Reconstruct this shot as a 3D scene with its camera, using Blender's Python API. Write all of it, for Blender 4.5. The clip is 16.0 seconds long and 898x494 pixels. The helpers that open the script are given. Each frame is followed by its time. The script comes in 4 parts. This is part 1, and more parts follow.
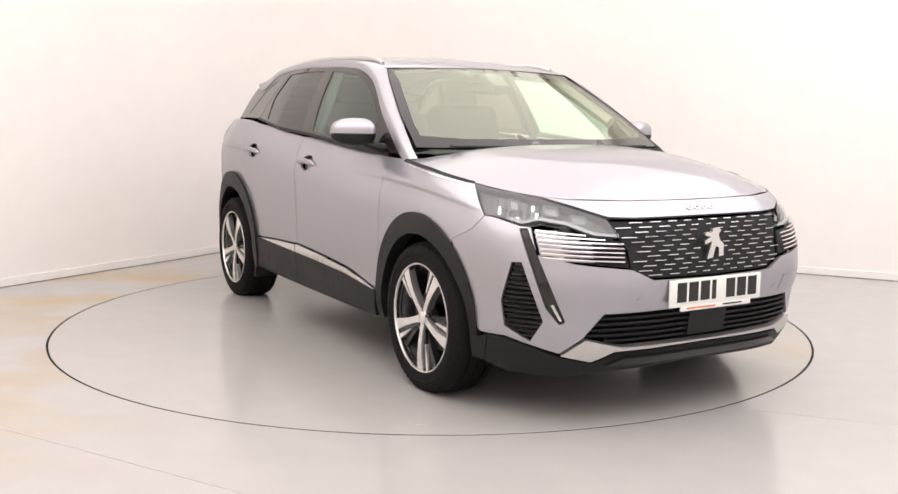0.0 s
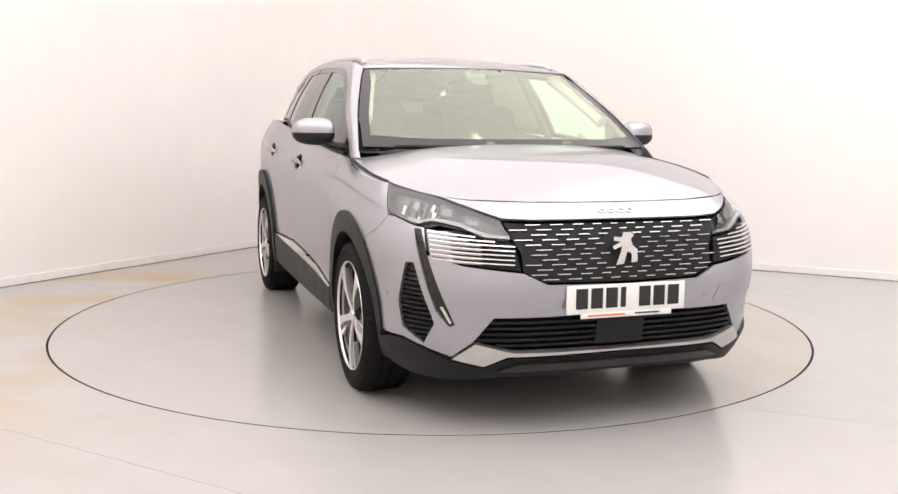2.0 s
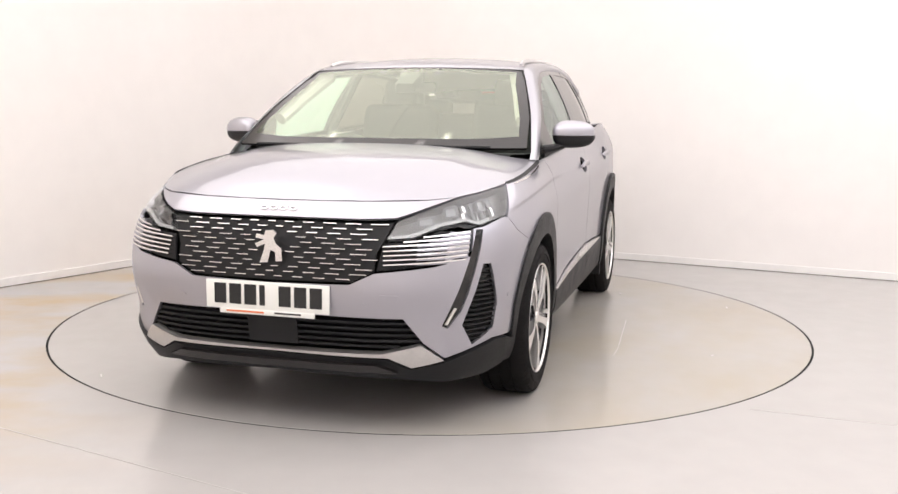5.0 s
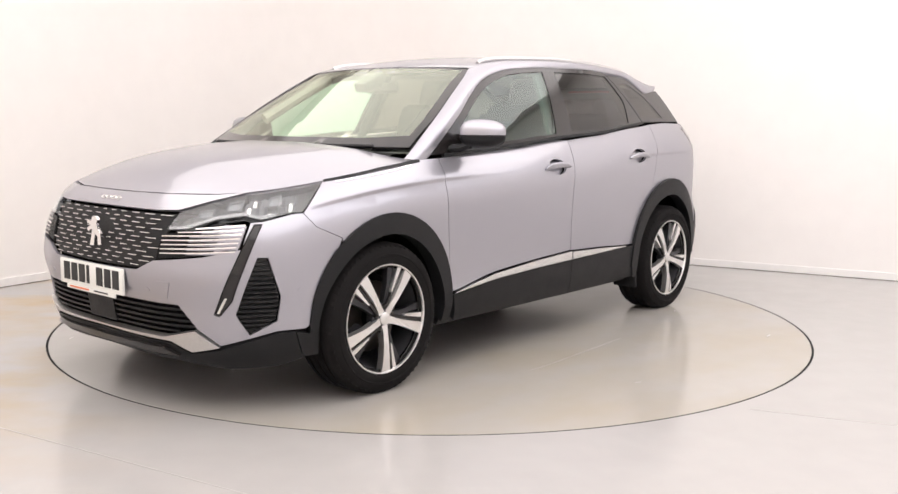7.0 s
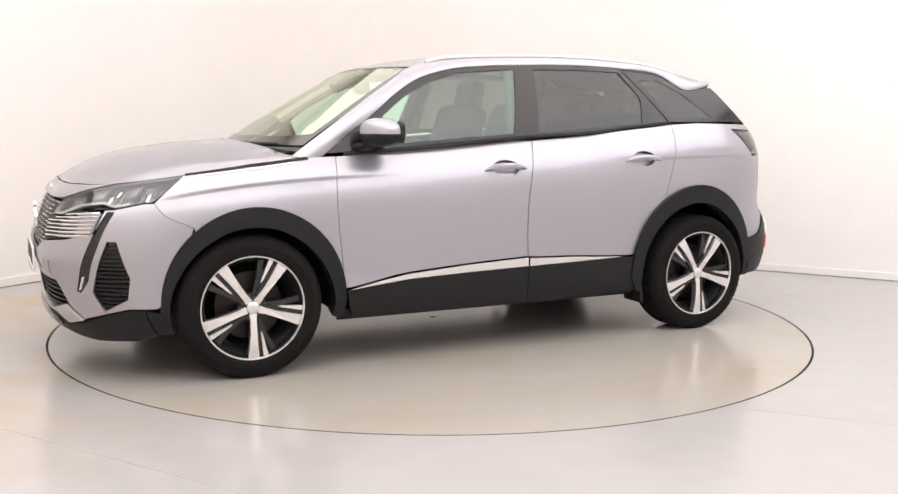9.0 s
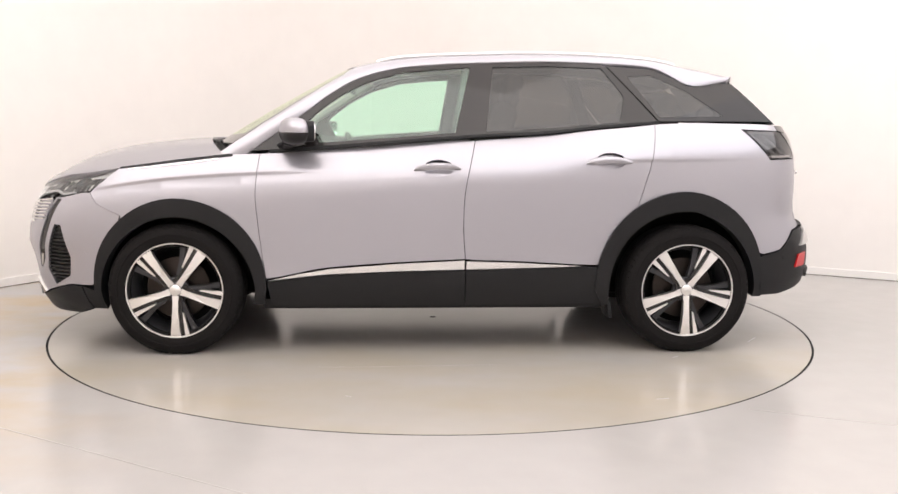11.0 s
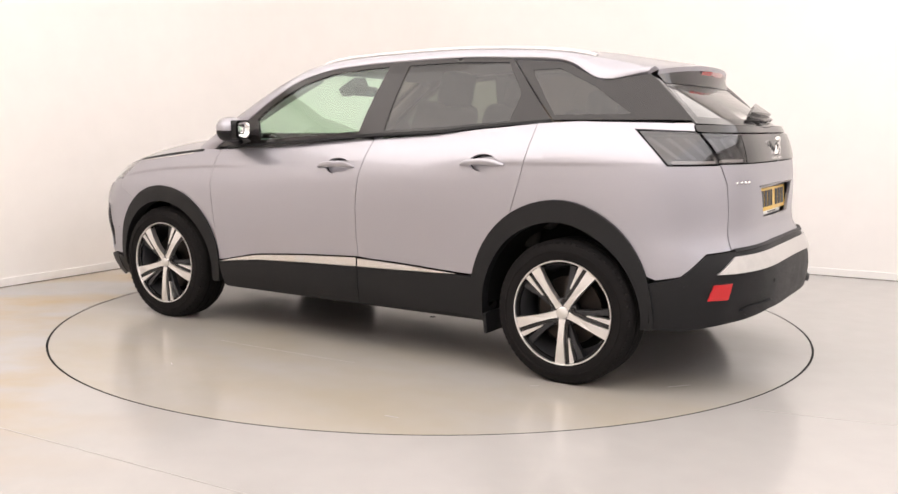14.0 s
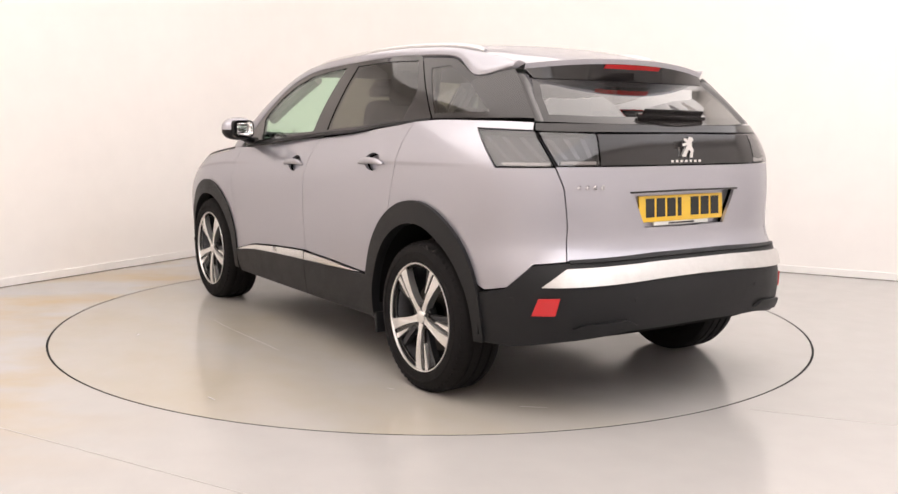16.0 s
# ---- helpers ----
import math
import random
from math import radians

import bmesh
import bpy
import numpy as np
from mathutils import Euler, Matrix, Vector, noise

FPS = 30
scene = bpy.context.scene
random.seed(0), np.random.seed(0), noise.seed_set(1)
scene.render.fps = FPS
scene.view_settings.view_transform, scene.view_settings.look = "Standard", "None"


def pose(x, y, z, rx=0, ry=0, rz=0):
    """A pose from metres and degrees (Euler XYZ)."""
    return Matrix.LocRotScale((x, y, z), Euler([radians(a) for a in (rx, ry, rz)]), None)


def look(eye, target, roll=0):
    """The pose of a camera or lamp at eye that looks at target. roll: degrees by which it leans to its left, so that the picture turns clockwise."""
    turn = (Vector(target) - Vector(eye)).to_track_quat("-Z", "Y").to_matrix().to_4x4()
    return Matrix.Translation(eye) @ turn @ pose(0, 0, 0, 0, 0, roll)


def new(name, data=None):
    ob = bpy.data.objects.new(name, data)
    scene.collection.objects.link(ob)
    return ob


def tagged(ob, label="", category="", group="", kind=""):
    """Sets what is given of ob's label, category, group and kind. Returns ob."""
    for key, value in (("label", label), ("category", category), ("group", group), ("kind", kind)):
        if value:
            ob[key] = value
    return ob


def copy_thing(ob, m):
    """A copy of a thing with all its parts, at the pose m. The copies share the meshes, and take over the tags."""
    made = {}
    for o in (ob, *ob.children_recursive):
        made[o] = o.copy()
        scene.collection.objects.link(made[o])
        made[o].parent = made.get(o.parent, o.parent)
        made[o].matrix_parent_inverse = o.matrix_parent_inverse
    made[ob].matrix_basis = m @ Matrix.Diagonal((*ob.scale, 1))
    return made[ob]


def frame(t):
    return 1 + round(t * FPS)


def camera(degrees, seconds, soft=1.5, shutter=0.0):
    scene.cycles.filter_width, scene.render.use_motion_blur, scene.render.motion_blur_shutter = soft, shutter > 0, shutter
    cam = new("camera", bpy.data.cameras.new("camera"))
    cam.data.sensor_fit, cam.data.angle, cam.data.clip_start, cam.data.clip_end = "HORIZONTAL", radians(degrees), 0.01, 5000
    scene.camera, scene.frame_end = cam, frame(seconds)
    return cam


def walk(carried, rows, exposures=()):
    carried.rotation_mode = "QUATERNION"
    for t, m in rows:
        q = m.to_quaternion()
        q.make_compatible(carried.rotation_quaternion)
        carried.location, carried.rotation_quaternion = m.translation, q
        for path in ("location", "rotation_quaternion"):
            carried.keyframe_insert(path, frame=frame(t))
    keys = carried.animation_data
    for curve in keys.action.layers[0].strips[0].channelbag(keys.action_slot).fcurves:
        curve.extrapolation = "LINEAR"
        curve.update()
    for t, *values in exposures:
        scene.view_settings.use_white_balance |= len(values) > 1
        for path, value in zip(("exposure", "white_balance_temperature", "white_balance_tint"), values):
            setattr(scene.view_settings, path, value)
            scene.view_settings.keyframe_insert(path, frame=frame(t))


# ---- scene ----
from mathutils.geometry import delaunay_2d_cdt

# ---- camera: fixed, on a stand at the edge of the studio ----
EYE, YAW, PITCH = Vector((0.0, -5.690, 1.202)), radians(-0.97), radians(-7.61)
AHEAD = Vector((-math.sin(YAW) * math.cos(PITCH), math.cos(YAW) * math.cos(PITCH), math.sin(PITCH)))
cam = camera(51.7, 16.0)
walk(cam, [(0.0, look(EYE, EYE + AHEAD, 0.63)), (16.0, look(EYE, EYE + AHEAD, 0.63))], [(0.0, 0.0, 6400, 10), (2.0, 0.0, 6330, 10), (4.2, 0.0, 6280, 10), (8.5, 0.0, 6320, 10), (11.5, 0.0, 6430, 10), (13.0, 0.0, 6490, 10), (16.0, 0.0, 6540, 11)])

# seconds and heading of the car on its turntable, in degrees
TURNS = [(0.0, -60.16), (0.5, -60.73), (1.0, -62.71), (1.5, -66.18), (2.0, -71.57), (2.5, -77.25), (3.0, -83.2), (3.5, -88.95),
         (4.0, -94.95), (5.2, -109.7), (6.5, -125.3), (7.0, -131.3), (7.5, -137.1), (8.0, -143.0), (8.5, -148.6), (9.0, -154.5),
         (10.2, -168.3), (11.5, -183.0), (12.0, -188.9), (12.5, -194.8), (13.0, -200.8), (13.5, -206.7), (14.0, -212.8),
         (14.5, -218.7), (15.0, -224.7), (15.5, -230.7), (16.0, -236.8)]
OFFSET = (0.032, 0.039)

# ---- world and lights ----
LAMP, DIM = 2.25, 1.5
world = bpy.data.worlds.new("world")
scene.world = world
world.use_nodes = True
world.node_tree.nodes["Background"].inputs[0].default_value = (0.9, 0.95, 1.0, 1)
world.node_tree.nodes["Background"].inputs[1].default_value = 0.05


# ---- materials ----
def material(name, colour, rough=0.5, metal=0.0, coat=0.0, emit=0.0, spread=0.0, scale=8.0, bump=0.0, bump_scale=60.0, gleam=0.5):
    """A principled material whose colour and gloss vary by spread over noise of two sizes."""
    m = bpy.data.materials.new(name)
    m.use_nodes = True
    nodes, links = m.node_tree.nodes, m.node_tree.links
    p = nodes["Principled BSDF"]
    p.inputs["Base Color"].default_value = (*colour, 1)
    p.inputs["Roughness"].default_value = rough
    p.inputs["Metallic"].default_value = metal
    p.inputs["Coat Weight"].default_value = coat
    p.inputs["Coat Roughness"].default_value = 0.03
    p.inputs["Specular IOR Level"].default_value = gleam
    if emit:
        p.inputs["Emission Color"].default_value = (*colour, 1)
        p.inputs["Emission Strength"].default_value = emit
    if spread or bump:
        where = nodes.new("ShaderNodeTexCoord")
    if spread:
        mix = None
        for size in (scale, scale * 7):
            n = nodes.new("ShaderNodeTexNoise")
            n.inputs["Scale"].default_value, n.inputs["Detail"].default_value = size, 5
            links.new(where.outputs["Object"], n.inputs["Vector"])
            r = nodes.new("ShaderNodeMapRange")
            r.inputs["From Min"].default_value, r.inputs["From Max"].default_value = 0.3, 0.7
            r.inputs["To Min"].default_value, r.inputs["To Max"].default_value = 1 - spread, 1 + spread
            links.new(n.outputs["Fac"], r.inputs["Value"])
            if mix is None:
                mix = r.outputs[0]
            else:
                k = nodes.new("ShaderNodeMath")
                k.operation = "MULTIPLY"
                links.new(mix, k.inputs[0]), links.new(r.outputs[0], k.inputs[1])
                mix = k.outputs[0]
        v = nodes.new("ShaderNodeVectorMath")
        v.operation = "SCALE"
        v.inputs[0].default_value = colour
        links.new(mix, v.inputs["Scale"])
        links.new(v.outputs[0], p.inputs["Base Color"])
        k = nodes.new("ShaderNodeMath")
        k.operation = "MULTIPLY"
        k.inputs[1].default_value = rough
        links.new(mix, k.inputs[0]), links.new(k.outputs[0], p.inputs["Roughness"])
    if bump:
        n = nodes.new("ShaderNodeTexNoise")
        n.inputs["Scale"].default_value, n.inputs["Detail"].default_value = bump_scale, 4
        links.new(where.outputs["Object"], n.inputs["Vector"])
        b = nodes.new("ShaderNodeBump")
        b.inputs["Strength"].default_value, b.inputs["Distance"].default_value = bump, 0.004
        links.new(n.outputs["Fac"], b.inputs["Height"])
        links.new(b.outputs[0], p.inputs["Normal"])
    return m


def clear(name, tint, strength, veil=0.09, cast=(1.0, 1.0, 1.0)):
    """Thin sheet glass: a tinted see-through layer under a glossy face."""
    m = bpy.data.materials.new(name)
    m.use_nodes = True
    nodes, links = m.node_tree.nodes, m.node_tree.links
    nodes.remove(nodes["Principled BSDF"])
    t, g, f, x, k, a = (nodes.new("ShaderNode" + n) for n in ("BsdfTransparent", "BsdfGlossy", "LayerWeight", "MixShader", "Math", "Math"))
    t.inputs[0].default_value = (*tint, 1)
    g.inputs["Roughness"].default_value = 0.01
    g.inputs["Color"].default_value = (*(strength * c for c in cast), 1)
    k.operation, a.operation = "POWER", "MULTIPLY_ADD"
    k.inputs[1].default_value, a.inputs[1].default_value, a.inputs[2].default_value = 5.0, 1 - veil, veil
    f.inputs[0].default_value = 0.5
    links.new(f.outputs["Facing"], k.inputs[0]), links.new(k.outputs[0], a.inputs[0])
    links.new(a.outputs[0], x.inputs[0]), links.new(t.outputs[0], x.inputs[1]), links.new(g.outputs[0], x.inputs[2])
    links.new(x.outputs[0], nodes["Material Output"].inputs[0])
    return m


def flake_paint(name, colour):
    """Metallic car paint with fine flakes under clear lacquer."""
    m = material(name, colour, 0.31, 0.70, 0.7)
    nodes, links = m.node_tree.nodes, m.node_tree.links
    p = nodes["Principled BSDF"]
    p.inputs["Specular Tint"].default_value = (0.55, 0.55, 0.57, 1)
    where, n, r, s = (nodes.new("ShaderNode" + k) for k in ("TexCoord", "TexNoise", "MapRange", "VectorMath"))
    n.inputs["Scale"].default_value, n.inputs["Detail"].default_value = 900, 2
    links.new(where.outputs["Object"], n.inputs["Vector"]), links.new(n.outputs["Fac"], r.inputs["Value"])
    r.inputs["To Min"].default_value, r.inputs["To Max"].default_value = 0.88, 1.12
    s.operation = "SCALE"
    s.inputs[0].default_value = colour
    links.new(r.outputs[0], s.inputs["Scale"]), links.new(s.outputs[0], p.inputs["Base Color"])
    return m


PAINT = flake_paint("silver_paint", (0.402, 0.394, 0.430))
CLAD = material("black_plastic", (0.009, 0.009, 0.010), 0.5, spread=0.08, scale=12, bump=0.12, bump_scale=500, gleam=0.28)
GLOSS = material("gloss_black", (0.014, 0.012, 0.012), 0.15, coat=0.2, gleam=0.42)
# near-black puts the shade of gaps and hollows into colour; also used for liners
DARK = material("dark_void", (0.006, 0.006, 0.006), 0.8, gleam=0.1)
RAIL = material("satin_rail", (0.62, 0.61, 0.61), 0.32, 0.9)
CHROME = material("satin_chrome", (0.78, 0.77, 0.76), 0.16, 1.0)
SATIN = material("brushed_silver", (0.60, 0.585, 0.57), 0.34, 0.9, spread=0.04, scale=25)
BRIGHT = material("machined_alloy", (0.80, 0.785, 0.77), 0.28, 0.9)
LAMPBED = material("lamp_bed", (0.10, 0.10, 0.105), 0.25, 0.8)
PROJECTOR = material("projector_glass", (0.10, 0.105, 0.11), 0.06, coat=1.0)
GUIDE = material("light_guide", (0.26, 0.26, 0.26), 0.25, coat=0.5)
ALLOY = material("dark_alloy", (0.06, 0.06, 0.065), 0.35, 0.6)
RUBBER = material("tyre_rubber", (0.010, 0.009, 0.009), 0.8, gleam=0.12, spread=0.15, scale=20, bump=0.1, bump_scale=120)
GLASS = clear("clear_glass", (0.70, 0.93, 0.80), 1.0, 0.10, (0.93, 1.0, 0.97))
SCREEN = clear("screen_glass", (0.86, 0.95, 0.82), 1.0, 0.21, (0.95, 1.0, 0.86))
TINT = clear("privacy_glass", (0.15, 0.135, 0.115), 0.95, 0.075)
BACKGLASS = clear("tinted_back_glass", (0.15, 0.135, 0.13), 0.95, 0.15)
LENS = clear("lamp_lens", (0.93, 0.95, 0.96), 1.0)
SMOKE = clear("smoked_lens", (0.55, 0.53, 0.54), 1.0)
RED = material("red_lens", (0.70, 0.014, 0.018), 0.15, coat=1.0)
REDLIT = material("red_reflector", (0.50, 0.006, 0.010), 0.3, coat=0.5)
TRIM = material("cabin_cloth", (0.05, 0.047, 0.046), 0.85, spread=0.15, scale=15, bump=0.2, bump_scale=300)
DASH = material("dash_plastic", (0.09, 0.09, 0.09), 0.6, bump=0.1, bump_scale=400)
LINER = material("headliner", (0.60, 0.58, 0.54), 0.9, spread=0.04, scale=10)
PLATE = material("white_plate", (0.78, 0.78, 0.74), 0.35, coat=0.3)
YELLOW = material("yellow_plate", (0.80, 0.50, 0.04), 0.35, coat=0.3)
INK = material("black_ink", (0.012, 0.012, 0.012), 0.5)
ORANGE = material("orange_ink", (0.7, 0.2, 0.08), 0.5)
WALL = material("white_wall", (0.86, 0.828, 0.80), 0.7, spread=0.012, scale=0.8, bump=0.03, bump_scale=90)
SKIRT = material("white_gloss_board", (0.84, 0.82, 0.80), 0.35, spread=0.02, scale=3)
CEIL = material("white_ceiling", (0.82, 0.80, 0.78), 0.8, spread=0.01, scale=1)
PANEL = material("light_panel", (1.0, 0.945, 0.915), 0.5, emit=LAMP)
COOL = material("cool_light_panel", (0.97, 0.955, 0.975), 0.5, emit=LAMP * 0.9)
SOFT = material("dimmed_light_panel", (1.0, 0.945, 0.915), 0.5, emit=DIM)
STEEL = material("brake_steel", (0.05, 0.042, 0.038), 0.5, 1.0, spread=0.1, scale=30)
MIRROR = material("mirror_glass", (0.9, 0.9, 0.9), 0.02, 1.0)


def floor_paint(name, stains, axis, clean, soiled, tone, few, many):
    """Grey floor paint with scuffs and ochre water stains that set in between two places along an axis."""
    m = material(name, (0.395, 0.378, 0.366), 0.17, spread=0.02, scale=0.9, bump=0.05, bump_scale=25)
    nodes, links = m.node_tree.nodes, m.node_tree.links
    p = nodes["Principled BSDF"]
    base = p.inputs["Base Color"].links[0].from_socket
    where, n, r, mix = (nodes.new("ShaderNode" + k) for k in ("TexCoord", "TexNoise", "MapRange", "Mix"))
    stretch = nodes.new("ShaderNodeMapping")
    stretch.inputs["Scale"].default_value = (0.75, 1.3, 1)
    stretch.inputs["Rotation"].default_value = (0, 0, 0.2)
    links.new(where.outputs["Object"], stretch.inputs["Vector"])
    links.new(stretch.outputs[0], n.inputs["Vector"])
    n.inputs["Scale"].default_value, n.inputs["Detail"].default_value = 1.2, 6
    links.new(n.outputs["Fac"], r.inputs["Value"])
    r.inputs["From Min"].default_value, r.inputs["From Max"].default_value = few, many
    near = nodes.new("ShaderNodeSeparateXYZ")
    links.new(where.outputs["Object"], near.inputs[0])
    side = nodes.new("ShaderNodeMapRange")
    side.inputs["From Min"].default_value, side.inputs["From Max"].default_value = clean, soiled
    side.inputs["To Min"].default_value, side.inputs["To Max"].default_value = 0.0, stains
    links.new(near.outputs[axis], side.inputs["Value"])
    k = nodes.new("ShaderNodeMath")
    k.operation = "MULTIPLY"
    links.new(r.outputs[0], k.inputs[0]), links.new(side.outputs[0], k.inputs[1])
    mix.data_type = "RGBA"
    links.new(k.outputs[0], mix.inputs[0])
    links.new(base, mix.inputs[6])
    mix.inputs[7].default_value = (*tone, 1)
    links.new(mix.outputs[2], p.inputs["Base Color"])
    return m


FLOOR = floor_paint("grey_floor_paint", 0.8, 0, -1.0, -2.0, (0.42, 0.30, 0.15), 0.44, 0.68)
DISC = floor_paint("turntable_paint", 0.62, 1, 0.2, 1.0, (0.38, 0.305, 0.18), 0.26, 0.82)
# dark colour for the shadow gap at the foot of the skirting
BASE_SHADE = material("base_shade", (0.16, 0.14, 0.12), 0.7, spread=0.3, scale=2)
JOINT = material("floor_joint", (0.36, 0.34, 0.32), 0.6)


# ---- mesh helpers ----
def part(name, bm, mat, parent=None, label="", smooth=True):
    """Links a bmesh as one mesh object under a thing or a part."""
    me = bpy.data.meshes.new(name)
    bm.normal_update()
    if smooth:
        for f in bm.faces:
            f.smooth = True
        for e in bm.edges:
            if len(e.link_faces) == 2 and e.calc_face_angle(0) > 0.6:
                e.smooth = False
    bm.to_mesh(me)
    bm.free()
    me.materials.append(mat)
    ob = new(name, me)
    ob.parent = parent
    return tagged(ob, label)


def ramp(v, table):
    """Smooth interpolation in a table of (place, value) pairs."""
    if v <= table[0][0]:
        return table[0][1]
    if v >= table[-1][0]:
        return table[-1][1]
    k = 0
    while v > table[k + 1][0]:
        k += 1
    (x0, y0), (x1, y1) = table[k], table[k + 1]
    d = (y1 - y0) / (x1 - x0)
    m0 = d if k == 0 else (y1 - table[k - 1][1]) / (x1 - table[k - 1][0])
    m1 = d if k + 2 == len(table) else (table[k + 2][1] - y0) / (table[k + 2][0] - x0)
    u, h = (v - x0) / (x1 - x0), x1 - x0
    return (2 * u ** 3 - 3 * u ** 2 + 1) * y0 + (u ** 3 - 2 * u ** 2 + u) * h * m0 + (3 * u ** 2 - 2 * u ** 3) * y1 + (u ** 3 - u ** 2) * h * m1


def inside(pts, loop):
    """Which of the points lie within the closed loop."""
    x, y = pts[:, 0], pts[:, 1]
    hit = np.zeros(len(pts), bool)
    for (x0, y0), (x1, y1) in zip(loop, np.roll(loop, -1, 0)):
        if y0 != y1:
            hit ^= ((y0 > y) != (y1 > y)) & (x < (x1 - x0) * (y - y0) / (y1 - y0) + x0)
    return hit


def inset(loop, gap):
    """The closed loop drawn in by gap (out, where it is negative)."""
    loop = np.array(loop, float)
    area = sum(a[0] * b[1] - b[0] * a[1] for a, b in zip(loop, np.roll(loop, -1, 0)))
    sign = 1 if area > 0 else -1
    a, b = loop - np.roll(loop, 1, 0), np.roll(loop, -1, 0) - loop
    na = np.stack([-a[:, 1], a[:, 0]], 1) / (np.linalg.norm(a, axis=1)[:, None] + 1e-12)
    nb = np.stack([-b[:, 1], b[:, 0]], 1) / (np.linalg.norm(b, axis=1)[:, None] + 1e-12)
    m = na + nb
    m /= np.maximum((m * m).sum(1)[:, None] / 2, 0.5)
    return loop + sign * gap * m


def dense(loop, step, closed=True):
    out = []
    n = len(loop)
    for i in range(n if closed else n - 1):
        a, b = np.array(loop[i], float), np.array(loop[(i + 1) % n], float)
        k = max(1, int(math.ceil(np.linalg.norm(b - a) / step)))
        out += [tuple(a + (b - a) * j / k) for j in range(k)]
    if not closed:
        out.append(tuple(loop[-1]))
    return out


def curve(pts, step=0.03):
    """A smooth open line through the points."""
    p = [np.array(q, float) for q in pts]
    p = [2 * p[0] - p[1]] + p + [2 * p[-1] - p[-2]]
    out = []
    for i in range(1, len(p) - 2):
        k = max(1, int(np.linalg.norm(p[i + 1] - p[i]) / step))
        for j in range(k):
            u = j / k
            out.append(tuple(0.5 * (2 * p[i] + (p[i + 1] - p[i - 1]) * u + (2 * p[i - 1] - 5 * p[i] + 4 * p[i + 1] - p[i + 2]) * u * u
                                    + (3 * p[i] - p[i - 1] - 3 * p[i + 1] + p[i + 2]) * u ** 3)))
    out.append(tuple(p[-2]))
    return out


def normal(fn, u, v, flip):
    e = 1e-3
    du = Vector(fn(u + e, v)) - Vector(fn(u - e, v))
    dv = Vector(fn(u, v + e)) - Vector(fn(u, v - e))
    n = dv.cross(du) if not flip else du.cross(dv)
    return n.normalized()


def panel(fn, loop, holes=(), res=0.045, lift=0.0, lip=0.015, gap=0.002, flip=False, mirror=False, seams=()):
    """A bmesh of the sheet fn(u, v) within the loop and outside the holes, with its edges turned in by lip; seams are lines that its faces follow."""
    loops = [dense(inset(loop, gap), res)] + [dense(inset(h, -gap), res) for h in holes]
    arrays = [np.array(l) for l in loops]
    lo, hi = arrays[0].min(0), arrays[0].max(0)
    gx, gy = np.meshgrid(np.arange(lo[0], hi[0], res), np.arange(lo[1], hi[1], res))
    gx[1::2] += res / 2
    grid = np.stack([gx.ravel(), gy.ravel()], 1)
    rim = np.concatenate(arrays)
    if len(grid):
        far = np.min(((grid[:, None] - rim[None]) ** 2).sum(2), 1) > (0.55 * res) ** 2
        grid = grid[far & inside(grid, arrays[0])]
        for h in arrays[1:]:
            grid = grid[~inside(grid, h)]
    ribs = []
    for line in seams:
        pts = np.array(dense(line, 0.02, False))
        far = np.min(((pts[:, None] - rim[None]) ** 2).sum(2), 1) > 0.006 ** 2
        ribs.append(pts[far & inside(pts, arrays[0])])
    ribs = [r for r in ribs if len(r) > 1]
    if ribs:
        grid = grid[np.min(((grid[:, None] - np.concatenate(ribs)[None]) ** 2).sum(2), 1) > (0.5 * res) ** 2]
    verts = [Vector(p) for p in rim] + [Vector(p) for p in grid] + [Vector(p) for r in ribs for p in r]
    edges, start = [], 0
    for a in arrays:
        edges += [(start + i, start + (i + 1) % len(a)) for i in range(len(a))]
        start += len(a)
    start += len(grid)
    for r in ribs:
        edges += [(start + i, start + i + 1) for i in range(len(r) - 1)]
        start += len(r)
    vs, _, fs, *_ = delaunay_2d_cdt(verts, edges, [], 0, 1e-6)
    flat = np.array([tuple(v) for v in vs])
    mids = np.array([flat[list(f)].mean(0) for f in fs])
    keep = inside(mids, arrays[0])
    for h in arrays[1:]:
        keep &= ~inside(mids, h)
    bm = bmesh.new()
    side = -1 if mirror else 1
    norms = [normal(fn, u, v, flip) for u, v in flat]
    top = []
    for (u, v), n in zip(flat, norms):
        p = Vector(fn(u, v)) + n * lift
        top.append(bm.verts.new((p.x, side * p.y, p.z)))
    for f, k in zip(fs, keep):
        if k:
            a, b, c = (top[i] for i in f)
            t = bm.faces.new((a, b, c))
            t.normal_update()
            want = norms[f[0]].copy()
            want.y *= side
            if t.normal.dot(want) < 0:
                t.normal_flip()
    low = {}
    where = {v: i for i, v in enumerate(top)}
    for e in [e for e in bm.edges if len(e.link_faces) == 1]:
        e.smooth = False
        pair = []
        for v in e.verts:
            if v not in low:
                n = norms[where[v]].copy()
                n.y *= side
                low[v] = bm.verts.new(v.co - n * lip)
            pair.append(low[v])
        face = e.link_faces[0]
        l = [l for l in face.loops if l.edge == e][0]
        a, b = l.vert, l.link_loop_next.vert
        bm.faces.new((b, a, low[a], low[b]))
    for v in [v for v in bm.verts if not v.link_faces]:
        bm.verts.remove(v)
    return bm


